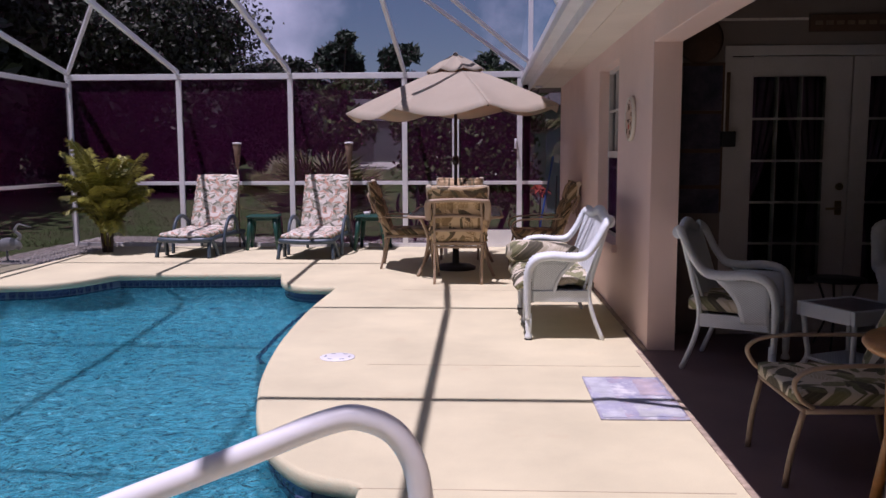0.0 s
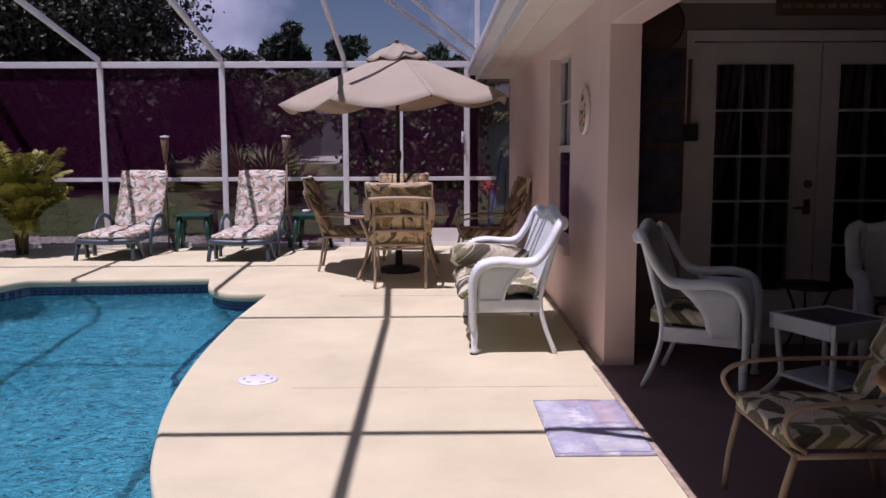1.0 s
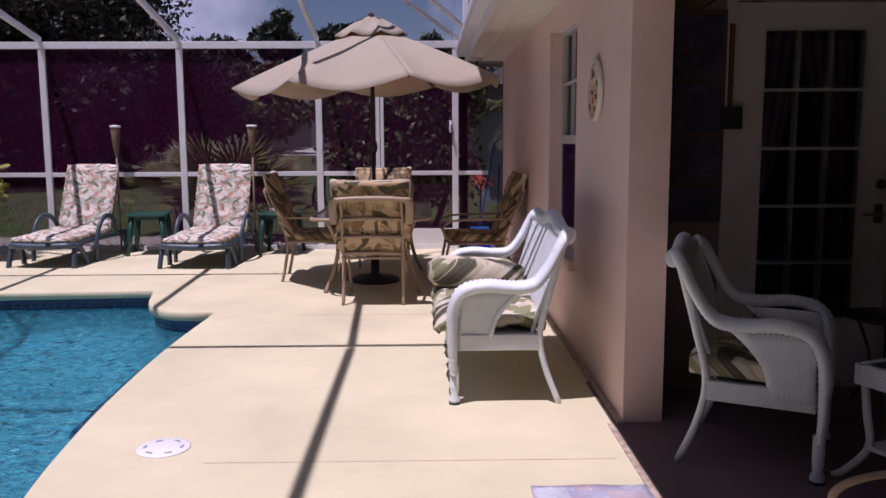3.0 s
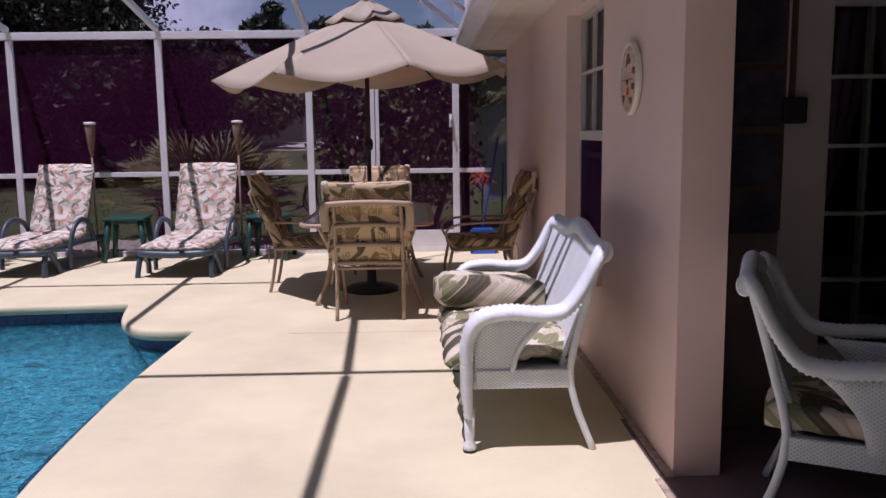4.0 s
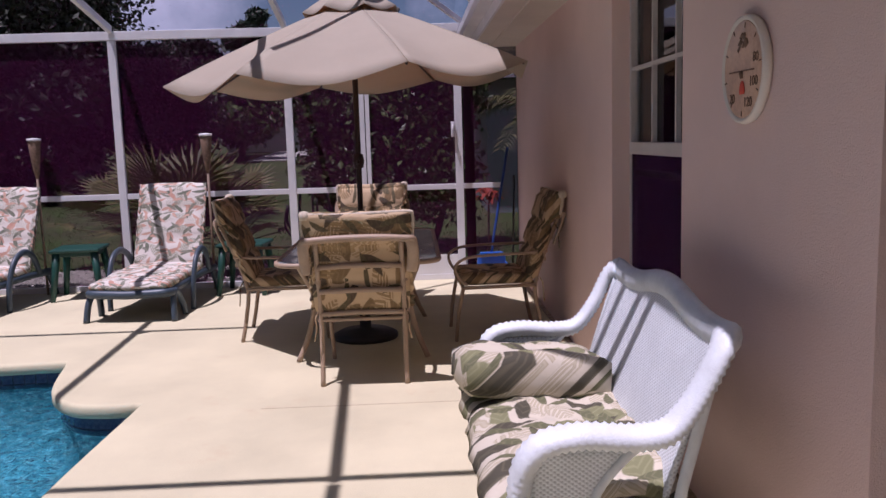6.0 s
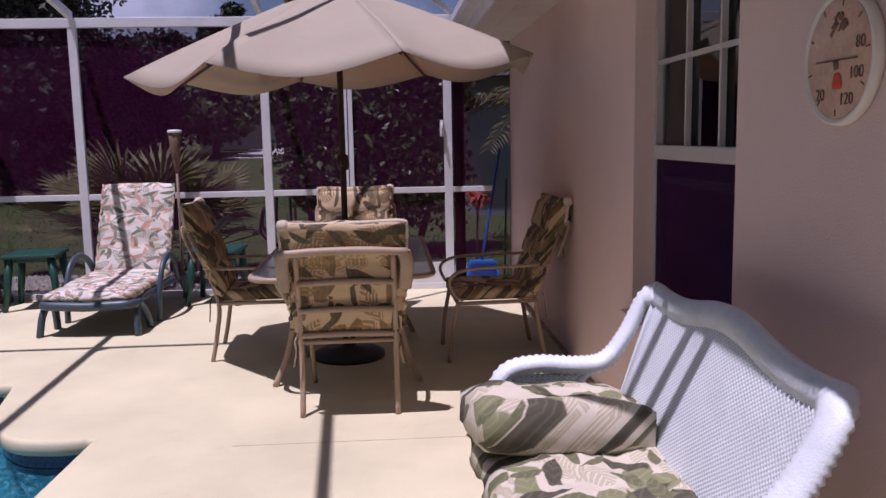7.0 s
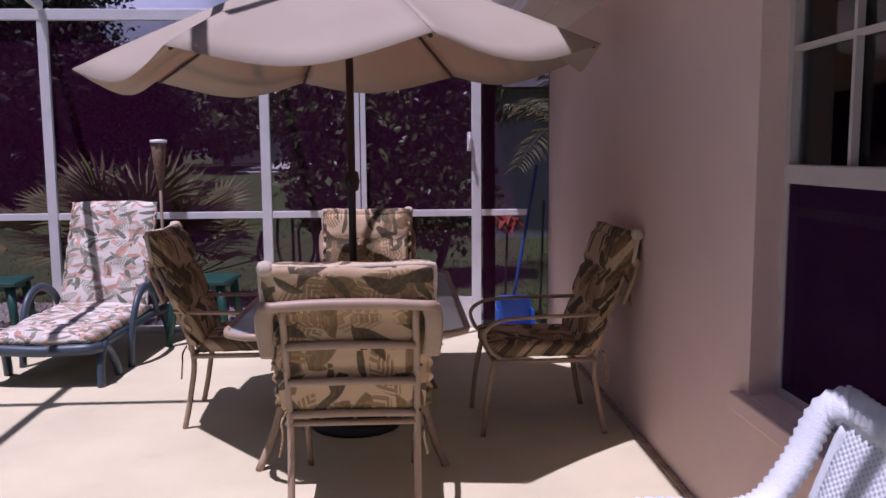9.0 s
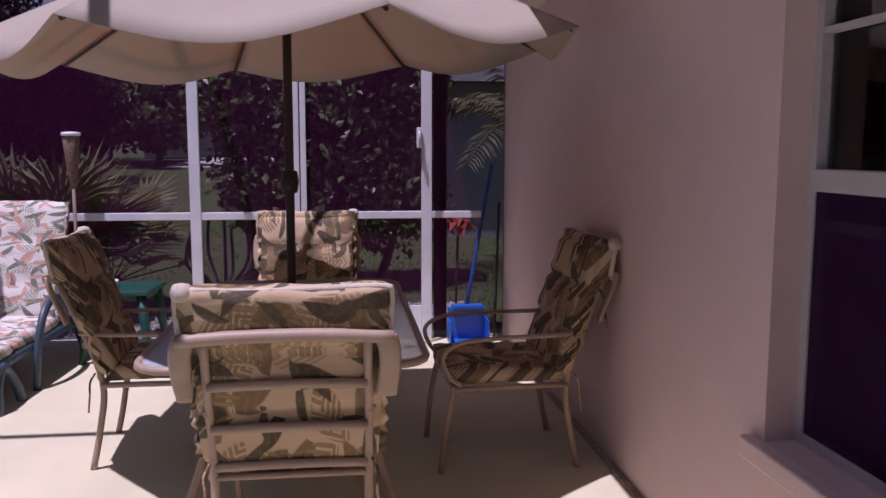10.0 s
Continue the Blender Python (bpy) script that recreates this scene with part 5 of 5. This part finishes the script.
t = thing("dial_thermometer", Matrix.Translation((1.443, 5.975, 1.708)) @ pose(0, 0, 0, 90, 0, -90) @ Matrix.Scale(0.94, 4), "round cream dial thermometer with brown numerals on the stucco wall", "thermometer")
bm = B()
lathe(bm, [(0.01, 0.0), (0.186, 0.0), (0.19, 0.012), (0.186, 0.03), (0.178, 0.034), (0.17, 0.026), (0.01, 0.024)], 44)
part("rim", bm, M_SOFFIT, t)
bm = B()
lathe(bm, [(0.01, 0.0245), (0.169, 0.0262), (0.165, 0.0275), (0.01, 0.0285)], 44)
part("dial_face", bm, M_DIAL, t)
part("pointer", boxes(((0.02, -0.005, 0.0315), (0.17, 0.005, 0.002)), ((-0.09, -0.005, 0.0315), (0.04, 0.004, 0.002))), M_PRINT, t, "thin dark pointer")
bm = B()
tube(bm, [(0, -0.03, 0.0285), (0, -0.005, 0.034)], 0.008, 10)
part("hub", bm, M_PRINT, t)
rngd = random.Random(5)
for k in range(16):
    bm = B()
    a_, r_ = rngd.uniform(0, 6.28), 0.045 * rngd.random() ** 0.5
    tube(bm, [(r_ * math.cos(a_) - 0.012, 0.085 + 0.6 * r_ * math.sin(a_), 0.0285), (r_ * math.cos(a_) + 0.012 * rngd.random(), 0.085 + 0.6 * r_ * math.sin(a_) + 0.014, 0.0292)], 0.0045, 5)
    part("printed_leaf", bm, M_PRINT, t)
bm = B()
lathe(bm, [(0.002, 0.0), (0.022, 0.0), (0.026, 0.012), (0.02, 0.034), (0.013, 0.044), (0.002, 0.046)], 16)
bmesh.ops.scale(bm, vec=(1.0, 0.08, 1.0), verts=bm.verts)
bmesh.ops.transform(bm, matrix=Matrix.Translation((0.005, -0.085, 0.0305)) @ Matrix.Rotation(radians(-90), 4, "X"), verts=bm.verts)
part("printed_pot", bm, M_RED, t, "faded red printed pot")
for k in range(9):
    a_ = radians(-60 - 37.5 * k)
    bm = boxes(((0.152 * math.sin(a_ + 3.14), 0.152 * math.cos(a_ + 3.14), 0.0295), (0.004, 0.018, 0.002), (0, 0, -math.degrees(a_))))
    part("scale_mark", bm, M_PRINT, t)
for text, x_, y_ in (("100", 0.1, -0.045), ("120", 0.055, -0.115), ("80", 0.115, 0.035), ("20", -0.085, -0.1)):
    cu = bpy.data.curves.new("numeral", "FONT")
    cu.body, cu.size, cu.align_x, cu.align_y, cu.extrude = text, 0.048, "CENTER", "CENTER", 0.0008
    cu.materials.append(M_PRINT)
    n_ = new("numeral", cu)
    n_.parent = t
    n_.matrix_basis = Matrix.Translation((x_, y_, 0.0298))

# ---- covered patio, on the walls ----
t = thing("picture_panel", pose(1.935, 5.765, 0), "tall panel of four dark glazed pictures", "picture")
part("backing", boxes(((0, -0.006, 1.55), (0.34, 0.025, 1.15)), bevel=0.004), M_WOODSIGN, t)
for k, (zc, h) in enumerate(((1.93, 0.34), (1.6, 0.27), (1.31, 0.25), (1.06, 0.19))):
    part("picture_pane", boxes(((0, -0.022, zc), (0.3, 0.012, h)), bevel=0.003), M_PICTURE, t)
t = thing("hanging_thermometer", pose(2.13, 5.755, 0), "thin dark wall bar with a small hanging box", "thermometer")
part("bar", boxes(((0, -0.012, 1.8), (0.025, 0.016, 0.5))), M_WOODSIGN, t)
part("case", boxes(((0.005, -0.03, 1.54), (0.11, 0.05, 0.12)), bevel=0.008), M_BLACK, t)
t = thing("wall_sign", pose(3.115, 5.77, 2.415), "long dark wooden sign board over the doors", "sign")
part("board", boxes(((0, -0.013, 0), (0.78, 0.022, 0.13)), bevel=0.004), M_WOODSIGN, t)
for k in range(9):
    part("letter_bar", boxes(((-0.32 + 0.08 * k, -0.026, 0), (0.055, 0.004, 0.03))), M_BAMBOO, t)
bm = B()
lathe(bm, [(0.01, 0.0), (0.16, 0.0), (0.18, 0.02), (0.16, 0.03), (0.01, 0.02)], 28)
o = tagged(part("wall_plate", bm, M_WOODSIGN), "dark round plate on the patio wall", "wall plate")
o.matrix_world = Matrix.Translation((1.905, 5.77, 2.3)) @ pose(0, 0, 0, 90, 0, 0)

# ---- broom and dustpan by the screen door ----
t = thing("lobby_dustpan", pose(1.13, 11.93, 0), "bright blue upright dustpan with a blue handle", "dustpan")
bm = boxes(((0, 0.03, 0.14), (0.3, 0.016, 0.26)), ((-0.15, -0.06, 0.1), (0.012, 0.18, 0.18)), ((0.15, -0.06, 0.1), (0.012, 0.18, 0.18)), ((0, -0.06, 0.008), (0.3, 0.2, 0.014)), ((0, 0.0, 0.28), (0.24, 0.07, 0.03)), bevel=0.004)
part("pan", bm, M_BLUE, t)
bm = B()
tube(bm, [(0, 0.02, 0.27), (0.03, 0.03, 0.45), (0.2, 0.06, 1.4)], 0.014, 8)
part("handle", bm, M_BLUEPOLE, t)
t = thing("broom", pose(1.36, 11.99, 0), "thin dark pole leaning at the wall corner", "broom")
bm = B()
tube(bm, [(0, 0, 0.0), (0.035, 0.02, 1.1)], 0.011, 8)
part("pole", bm, M_DARKALU, t)


# ---- garden ----
def frond(bm, base, angle, length, rise, droop, leaflets, width, rng):
    """A feather frond: a bent stalk with leaflets on both sides."""
    d = Vector((math.cos(angle), math.sin(angle), 0))
    side = Vector((-d.y, d.x, 0))
    pts = []
    for i in range(9):
        s = i / 8
        pts.append(Vector(base) + d * (length * s * (0.55 + 0.3 * s)) + Vector((0, 0, rise * s - droop * s * s)))
    tube(bm, pts, [0.012 * (1 - 0.8 * i / 8) + 0.002 for i in range(9)], 5)
    for k in range(leaflets):
        s = 0.15 + 0.85 * k / leaflets
        f = s * 8
        i = min(7, int(f))
        p = pts[i].lerp(pts[i + 1], f - i)
        t = (pts[i + 1] - pts[i]).normalized()
        ln = width * (1 - abs(2 * s - 1.1) ** 2 * 0.6) * rng.uniform(0.85, 1.1)
        for sg in (-1, 1):
            q = p + side * sg * ln * 0.85 + t * ln * 0.5 + Vector((0, 0, -ln * rng.uniform(0.15, 0.45)))
            w = t * 0.012
            mid = (p + q) / 2 + Vector((0, 0, ln * 0.12))
            v = [bm.verts.new(x) for x in (p - w * 0.4, mid - w, q, mid + w)]
            bm.faces.new(v)


def feather_palm(m, label, material, n, length, rise, droop, leaflets, width, seed, name="areca_palm"):
    p = thing(name, m, label, "palm")
    rng = random.Random(seed)
    bm = B()
    for k in range(5):
        a = k * 1.3
        tube(bm, [(0.05 * math.cos(a), 0.05 * math.sin(a), -0.1), (0.08 * math.cos(a), 0.08 * math.sin(a), 0.35)], 0.022, 6)
    part("stem", bm, M_BARK, p)
    for k in range(n):
        bm = B()
        frond(bm, (0.03 * rng.uniform(-1, 1), 0.03 * rng.uniform(-1, 1), 0.12 + 0.25 * rng.random()), k * 2.4 + rng.uniform(-0.3, 0.3), length * rng.uniform(0.75, 1.1), rise * rng.uniform(0.75, 1.25), droop * rng.uniform(0.7, 1.3), leaflets, width, rng)
        part("frond", bm, material, p)
    return p


feather_palm(pose(-5.35, 11.25, -0.05), "yellow-green areca palm in the gravel bed", M_PALM, 46, 0.74, 1.65, 0.82, 64, 0.24, 3)
tall = feather_palm(pose(2.5, 15.8, 1.15), "drooping palm by the neighbouring wall", M_PALMETTO, 14, 1.7, 1.9, 1.5, 40, 0.4, 8, "garden_palm")
bm = B()
tube(bm, [(0, 0, -1.4), (0.02, 0, -0.5), (0, 0.02, 0.05)], [0.11, 0.09, 0.08], 10, ridge=0.06)
part("trunk", bm, M_BARK, tall)


def fan_palm(m, label, n, seed, size=0.55):
    p = thing("palmetto", m, label, "palm")
    rng = random.Random(seed)
    bm = B()
    tube(bm, [(0, 0, -0.1), (0, 0, 0.5)], [0.1, 0.08], 8)
    part("stem", bm, M_BARK, p)
    for k in range(n):
        bm = B()
        a, el = k * 2.4 + rng.uniform(-0.3, 0.3), rng.uniform(0.1, 1.1)
        ln = rng.uniform(0.55, 0.85)
        d = Vector((math.cos(a) * math.cos(el), math.sin(a) * math.cos(el), math.sin(el)))
        hub = Vector((0, 0, 0.45)) + d * ln
        tube(bm, [Vector((0, 0, 0.45)), hub], 0.008, 5)
        s = d.cross(Vector((0, 0, 1))).normalized()
        u = s.cross(d).normalized()
        for j in range(17):
            b = -1.45 + 2.9 * j / 16
            e = (d * math.cos(b) + s * math.sin(b)).normalized()
            L = size * (0.75 + 0.25 * math.cos(b)) * rng.uniform(0.85, 1.1)
            tip = hub + e * L - Vector((0, 0, 0.12 * L)) + u * 0.1 * L
            w = (e.cross(u)).normalized() * 0.027
            mid = hub + e * L * 0.5 + u * 0.05
            v = [bm.verts.new(x) for x in (hub, mid - w, tip, mid + w)]
            bm.faces.new(v)
        part("fan_leaf", bm, M_PALMETTO, p)


fan_palm(pose(-2.5, 13.5, -0.12), "spiky palmetto behind the screen", 34, 5, 0.82)
fan_palm(pose(-2.05, 13.75, -0.22), "low palmetto clump on the lawn", 12, 7, 0.5)
fan_palm(pose(-3.6, 14.6, -0.12), "small palmetto on the lawn", 12, 9, 0.5)


def tree(name, x, y, h, clumps, n, leaf, material, seed, label, trunk=0.22, stretch=1.6):
    z = ground_z(y)
    t = thing(name, pose(x, y, z), label, "tree" if h > 3.2 else "shrub")
    rng = np.random.default_rng(seed)
    bm = B()
    top = h * 0.55
    tube(bm, smooth_path([(0, 0, -0.3), (rng.normal() * 0.15, rng.normal() * 0.15, top * 0.5), (rng.normal() * 0.3, rng.normal() * 0.3, top)], 4), [trunk * (1 - 0.06 * i) for i in range(9)], 8)
    part("trunk", bm, M_BARK, t)
    for c, r in clumps[:7]:
        bm = B()
        tube(bm, smooth_path([(0, 0, top * 0.6), ((c[0]) * 0.5, (c[1]) * 0.5, (top * 0.6 + c[2]) * 0.52), tuple(c)], 3), [trunk * 0.4 * (1 - 0.1 * i) for i in range(7)], 6)
        part("limb", bm, M_BARK, t)
    pts = crown_points(rng, n, clumps)
    leaf_mesh("crown", pts, rng.uniform(0.6, 1.3, n) * leaf, material, t, seed + 1, stretch)
    return t


def clumps_for(rng, h, r, base, k):
    out = []
    for i in range(k):
        a, q = rng.uniform(0, 6.28), rng.uniform(0.1, 0.8) * r
        z = base + (h - base) * rng.uniform(0.05, 0.85)
        s = r * rng.uniform(0.28, 0.5)
        q *= 1 - 0.5 * max(0, (z - base) / (h - base) - 0.5)
        out.append(((q * math.cos(a), q * math.sin(a), z), (s, s, s * 0.75)))
    return out


rng = np.random.default_rng(11)
oaks = [(-24, 27, 14, 6.0), (-18.5, 29, 14.5, 6.0), (-14.3, 27, 14, 5.0), (-11.6, 30, 10.5, 3.6), (-20, 23.5, 12, 4.5), (-12.6, 25.5, 13, 4.6), (-8.7, 33, 4.6, 2.4), (-30, 30, 14, 6.5), (-21, 36, 16, 6), (-14, 38, 8.5, 3.6), (-10.2, 44, 5.9, 2.8), (-13, 52, 6.6, 3.2), (-11.8, 36, 6.4, 2.6)]
for i, (x, y, h, r) in enumerate(oaks):
    tree("oak_tree", x, y, h, clumps_for(rng, h, r, 0.9, 36), 30000 if y < 35 else 12000, 0.13 if y < 35 else 0.24, M_LEAF, 40 + i, "large dark leafy tree beyond the lawn", 0.32)
for i, (x, y, h) in enumerate([(-10.3, 62, 9.8), (-6.2, 62, 8.6), (1.4, 66, 8.4)]):
    tree("pine_tree", x, y, h, clumps_for(rng, h, 2.0, h * 0.66, 11), 4200, 0.3, M_PINE, 70 + i, "tall pine with an open rounded crown", 0.2, 2.4)
for i, (x, y, h, r) in enumerate([(-7.4, 41, 4.6, 2.2), (-2.0, 44, 4.8, 2.6), (1.8, 40, 4.6, 2.6), (-3.6, 58, 5.6, 2.6), (-9.6, 61, 6.6, 3.0), (-6.4, 63, 7.0, 3.2), (-8.3, 46, 4.2, 2.0), (4.5, 36, 4.6, 2.6)]):
    tree("small_tree", x, y, h, clumps_for(rng, h, r, 0.8, 16), 5200, 0.26, M_LEAF2, 90 + i, "leafy tree at the far side of the lawn", 0.16)
# Trees out of view, added to block low sky light from the patio.
for i, (x, y) in enumerate([(-17, 19), (-16, 12), (-17.5, 5), (-16, -2), (-17, -9), (-11, -13), (-4, -14), (3, -15), (-24, 14), (-25, 2)]):
    tree("oak_tree", x, y, 14.5, clumps_for(rng, 14.5, 5.6, 0.4, 34), 12000, 0.36, M_LEAF, 300 + i, "large dark leafy tree, added unseen beside the garden to block sky light", 0.3)
under = [(x, 25.5 + 2.5 * math.sin(x * 1.7), 3.0) for x in np.arange(-30, -8.5, 2.1)]
for i, (x, y, h) in enumerate(under):
    tree("bush", float(x), float(y), 3.2, clumps_for(rng, 3.6, 1.9, 0.2, 9), 2600, 0.22, M_LEAF, 120 + i, "dark undergrowth bush at the wood's edge", 0.1)
# large shrub behind the screen door
tree("garden_shrub", 0.45, 15.3, 3.1, [((0.0, 0, 1.6), (0.85, 0.8, 0.9)), ((-0.45, 0, 2.2), (0.6, 0.6, 0.6)), ((0.5, 0.1, 2.3), (0.55, 0.6, 0.6)), ((0.1, -0.1, 1.0), (0.85, 0.7, 0.6)), ((0.0, 0, 2.7), (0.5, 0.5, 0.4)), ((-0.6, 0, 1.3), (0.45, 0.5, 0.6))], 9000, 0.075, M_LEAF2, 201, "glossy round shrub behind the screen door", 0.06, 1.7)
tree("garden_shrub", -0.85, 15.9, 3.0, [((0.0, 0, 1.5), (0.6, 0.7, 0.8)), ((-0.2, 0, 2.2), (0.55, 0.6, 0.6)), ((0.3, 0.1, 2.0), (0.55, 0.6, 0.7)), ((0.1, -0.1, 1.0), (0.5, 0.6, 0.5))], 6000, 0.075, M_LEAF2, 205, "glossy leafy shrub on the lawn", 0.06, 1.7)
# small dark branching plant and a red-leaved plant outside the screen
t = thing("branching_plant", pose(-0.86, 12.75, -0.02), "small dark bare branching plant", "plant")
rng2 = random.Random(4)
for k in range(9):
    a = k * 0.7
    bm = B()
    tube(bm, smooth_path([(0, 0, 0), (0.1 * math.cos(a), 0.1 * math.sin(a), 0.35), (0.3 * math.cos(a), 0.25 * math.sin(a), 0.45 + 0.2 * rng2.random()), (0.27 * math.cos(a), 0.22 * math.sin(a), 0.75 + 0.3 * rng2.random())], 4), 0.014, 6)
    part("branch", bm, M_BLACK, t)
t = thing("red_leaf_plant", pose(1.2, 13.1, -0.02), "red-leaved plant outside the screen", "plant")
bm = B()
tube(bm, [(0, 0, 0), (0.02, 0, 0.75)], 0.012, 6)
part("stem", bm, M_BARK, t)
for k in range(16):
    a = k * 2.4
    bm = B()
    d = Vector((math.cos(a), math.sin(a), 0))
    s = Vector((-d.y, d.x, 0)) * 0.035
    p0 = Vector((0.02, 0, 0.7 + 0.01 * k))
    v = [bm.verts.new(q) for q in (p0, p0 + d * 0.12 + s + Vector((0, 0, 0.1)), p0 + d * 0.24 + Vector((0, 0, 0.02)), p0 + d * 0.12 - s + Vector((0, 0, 0.1)))]
    bm.faces.new(v)
    part("leaf", bm, M_RED, t)


def torch(m):
    t = thing("garden_torch", m, "bamboo garden torch with a pale woven head", "garden torch", "garden torches")
    bm = B()
    tube(bm, [(0, 0, -0.2), (0, 0, 1.3)], 0.013, 8)
    part("pole", bm, M_BAMBOO, t)
    bm = B()
    lathe(bm, [(0.014, 1.22), (0.03, 1.3), (0.045, 1.42), (0.062, 1.6), (0.055, 1.61), (0.02, 1.6)], 14)
    part("head", bm, mat("woven_torch_head", (0.24, 0.15, 0.1), 0.8, vary=0.3, scale=40), t)
    bm = B()
    lathe(bm, [(0.02, 1.605), (0.068, 1.605), (0.068, 1.63), (0.02, 1.635)], 14)
    part("cap", bm, M_WHITE, t)
    return t


tc_ = torch(pose(-1.805, 11.95, 0.0))
copy_thing(tc_, pose(-3.552, 11.95, 0.0))

bm = B()
tube(bm, smooth_path([(0, 0.0, 0.16), (0.02, 0, 0.22), (0.14, 0, 0.24), (0.26, 0, 0.2), (0.34, 0, 0.14)], 5), [0.015 + 0.075 * math.sin(math.pi * min(1, i / 20)) for i in range(21)], 10)
tube(bm, smooth_path([(0.06, 0, 0.25), (-0.02, 0, 0.34), (0.04, 0, 0.42), (0.0, 0, 0.5), (-0.06, 0, 0.49), (-0.16, 0, 0.46)], 4), [0.03 - 0.0012 * i for i in range(21)], 8)
for s in (-0.03, 0.03):
    tube(bm, [(0.15, s, 0.18), (0.15, s, 0.0)], 0.01, 6)
box(bm, (0.15, 0, 0.0), (0.14, 0.14, 0.02))
o = tagged(part("heron_statue", bm, M_GREY), "grey cast garden statue on the gravel", "statue")
o.matrix_world = pose(-6.02, 10.05, 0.012, 0, 0, 200)


def pebbles(name, areas, seed, size, material, label, z):
    rng = np.random.default_rng(seed)
    v, f = [], []
    octa = np.array([(1, 0, 0), (-1, 0, 0), (0, 1, 0), (0, -1, 0), (0, 0, 0.8), (0, 0, -0.5)])
    tri = np.array([(0, 2, 4), (2, 1, 4), (1, 3, 4), (3, 0, 4), (2, 0, 5), (1, 2, 5), (3, 1, 5), (0, 3, 5)])
    k = 0
    for x0_, x1_, y0_, y1_, n in areas:
        c = np.stack([rng.uniform(x0_, x1_, n), rng.uniform(y0_, y1_, n), np.full(n, z)], 1)
        for q in c:
            v.append(octa * rng.uniform(0.6, 1.3, (6, 1)) * size + q)
            f.append(tri + 6 * k)
            k += 1
    me = bpy.data.meshes.new(name)
    me.from_pydata(np.concatenate(v).tolist(), [], np.concatenate(f).tolist())
    me.materials.append(material)
    return tagged(new(name, me), label, "gravel", kind="stuff")


structure("gravel_bed", boxes((span(-6.6, 1.38, 12.22, 13.6, -0.16, -0.012),), (span(-6.6, -5.62, 9.7, 12.22, -0.16, -0.02),)), M_GRAVEL, "bed of white gravel along the screen", "gravel")
pebbles("gravel", [(-6.4, 1.38, 12.24, 13.6, 5200), (-6.55, -5.64, 9.85, 12.2, 1800)], 7, 0.028, M_GRAVEL, "loose white gravel stones along the deck", -0.004)

rng = np.random.default_rng(21)
n = 16000
gx, gy = rng.uniform(-9, 4, n), 13.0 + rng.random(n) ** 1.6 * 11
gz = np.array([ground_z(a) for a in gy])
v = np.zeros((n, 3, 3))
hh, aa = rng.uniform(0.02, 0.055, n), rng.uniform(0, 6.28, n)
v[:, 0] = np.stack([gx - 0.008 * np.cos(aa), gy - 0.008 * np.sin(aa), gz], 1)
v[:, 1] = np.stack([gx + 0.008 * np.cos(aa), gy + 0.008 * np.sin(aa), gz], 1)
v[:, 2] = np.stack([gx + rng.normal(size=n) * 0.03, gy + rng.normal(size=n) * 0.03, gz + hh], 1)
me = bpy.data.meshes.new("grass")
me.from_pydata(v.reshape(-1, 3).tolist(), [], (np.arange(n)[:, None] * 3 + [0, 1, 2]).tolist())
me.materials.append(M_BLADE)
tagged(new("grass", me), "short uneven grass blades on the lawn", "grass", kind="stuff")


def simple_house(name, m, sx, sy, h, roof_h, wall, label):
    """A low gabled house; its front at -y."""
    t = thing(name, m, label, "house")
    part("wall", boxes(((0, 0, h / 2), (sx, sy, h))), wall, t)
    bm = B()
    e = 0.5
    v = [bm.verts.new(p) for p in ((-sx / 2 - e, -sy / 2 - e, h - 0.05), (sx / 2 + e, -sy / 2 - e, h - 0.05), (sx / 2 + e, sy / 2 + e, h - 0.05), (-sx / 2 - e, sy / 2 + e, h - 0.05), (-sx / 2 + sy / 3, 0, h + roof_h), (sx / 2 - sy / 3, 0, h + roof_h))]
    for q in ((0, 1, 5, 4), (1, 2, 5), (2, 3, 4, 5), (3, 0, 4), (3, 2, 1, 0)):
        bm.faces.new([v[i] for i in q])
    part("roof", bm, M_SHINGLE, t)
    return t


far = simple_house("house", pose(-6.9, 54, 1.0, 0, 0, 6), 7, 6, 2.6, 1.5, M_FARWALL, "far low white house beyond the trees")
part("garage_door", boxes(((1.3, -3.03, 1.05), (2.4, 0.08, 2.1)), bevel=0.02), M_WHITE, far)
w = part("window", boxes(((-1.8, -3.02, 1.5), (1.2, 0.08, 1.1)), bevel=0.02), M_TRIM, far)
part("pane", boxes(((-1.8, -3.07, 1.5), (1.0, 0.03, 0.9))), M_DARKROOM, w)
structure("driveway", boxes(((-5.6, 44, ground_z(44) + 0.02), (2.6, 8, 0.04), (2, 0, 0))), M_DRIVE, "pale concrete driveway of the far house", "driveway")
near = simple_house("house", pose(6.6, 24, -0.1), 9.6, 9, 2.75, 1.8, M_NEIGHBOUR, "pale blue-grey neighbouring house in shade")
w = part("window", boxes(((2.0, -4.52, 1.5), (1.2, 0.08, 1.2)), bevel=0.02), M_TRIM, near)
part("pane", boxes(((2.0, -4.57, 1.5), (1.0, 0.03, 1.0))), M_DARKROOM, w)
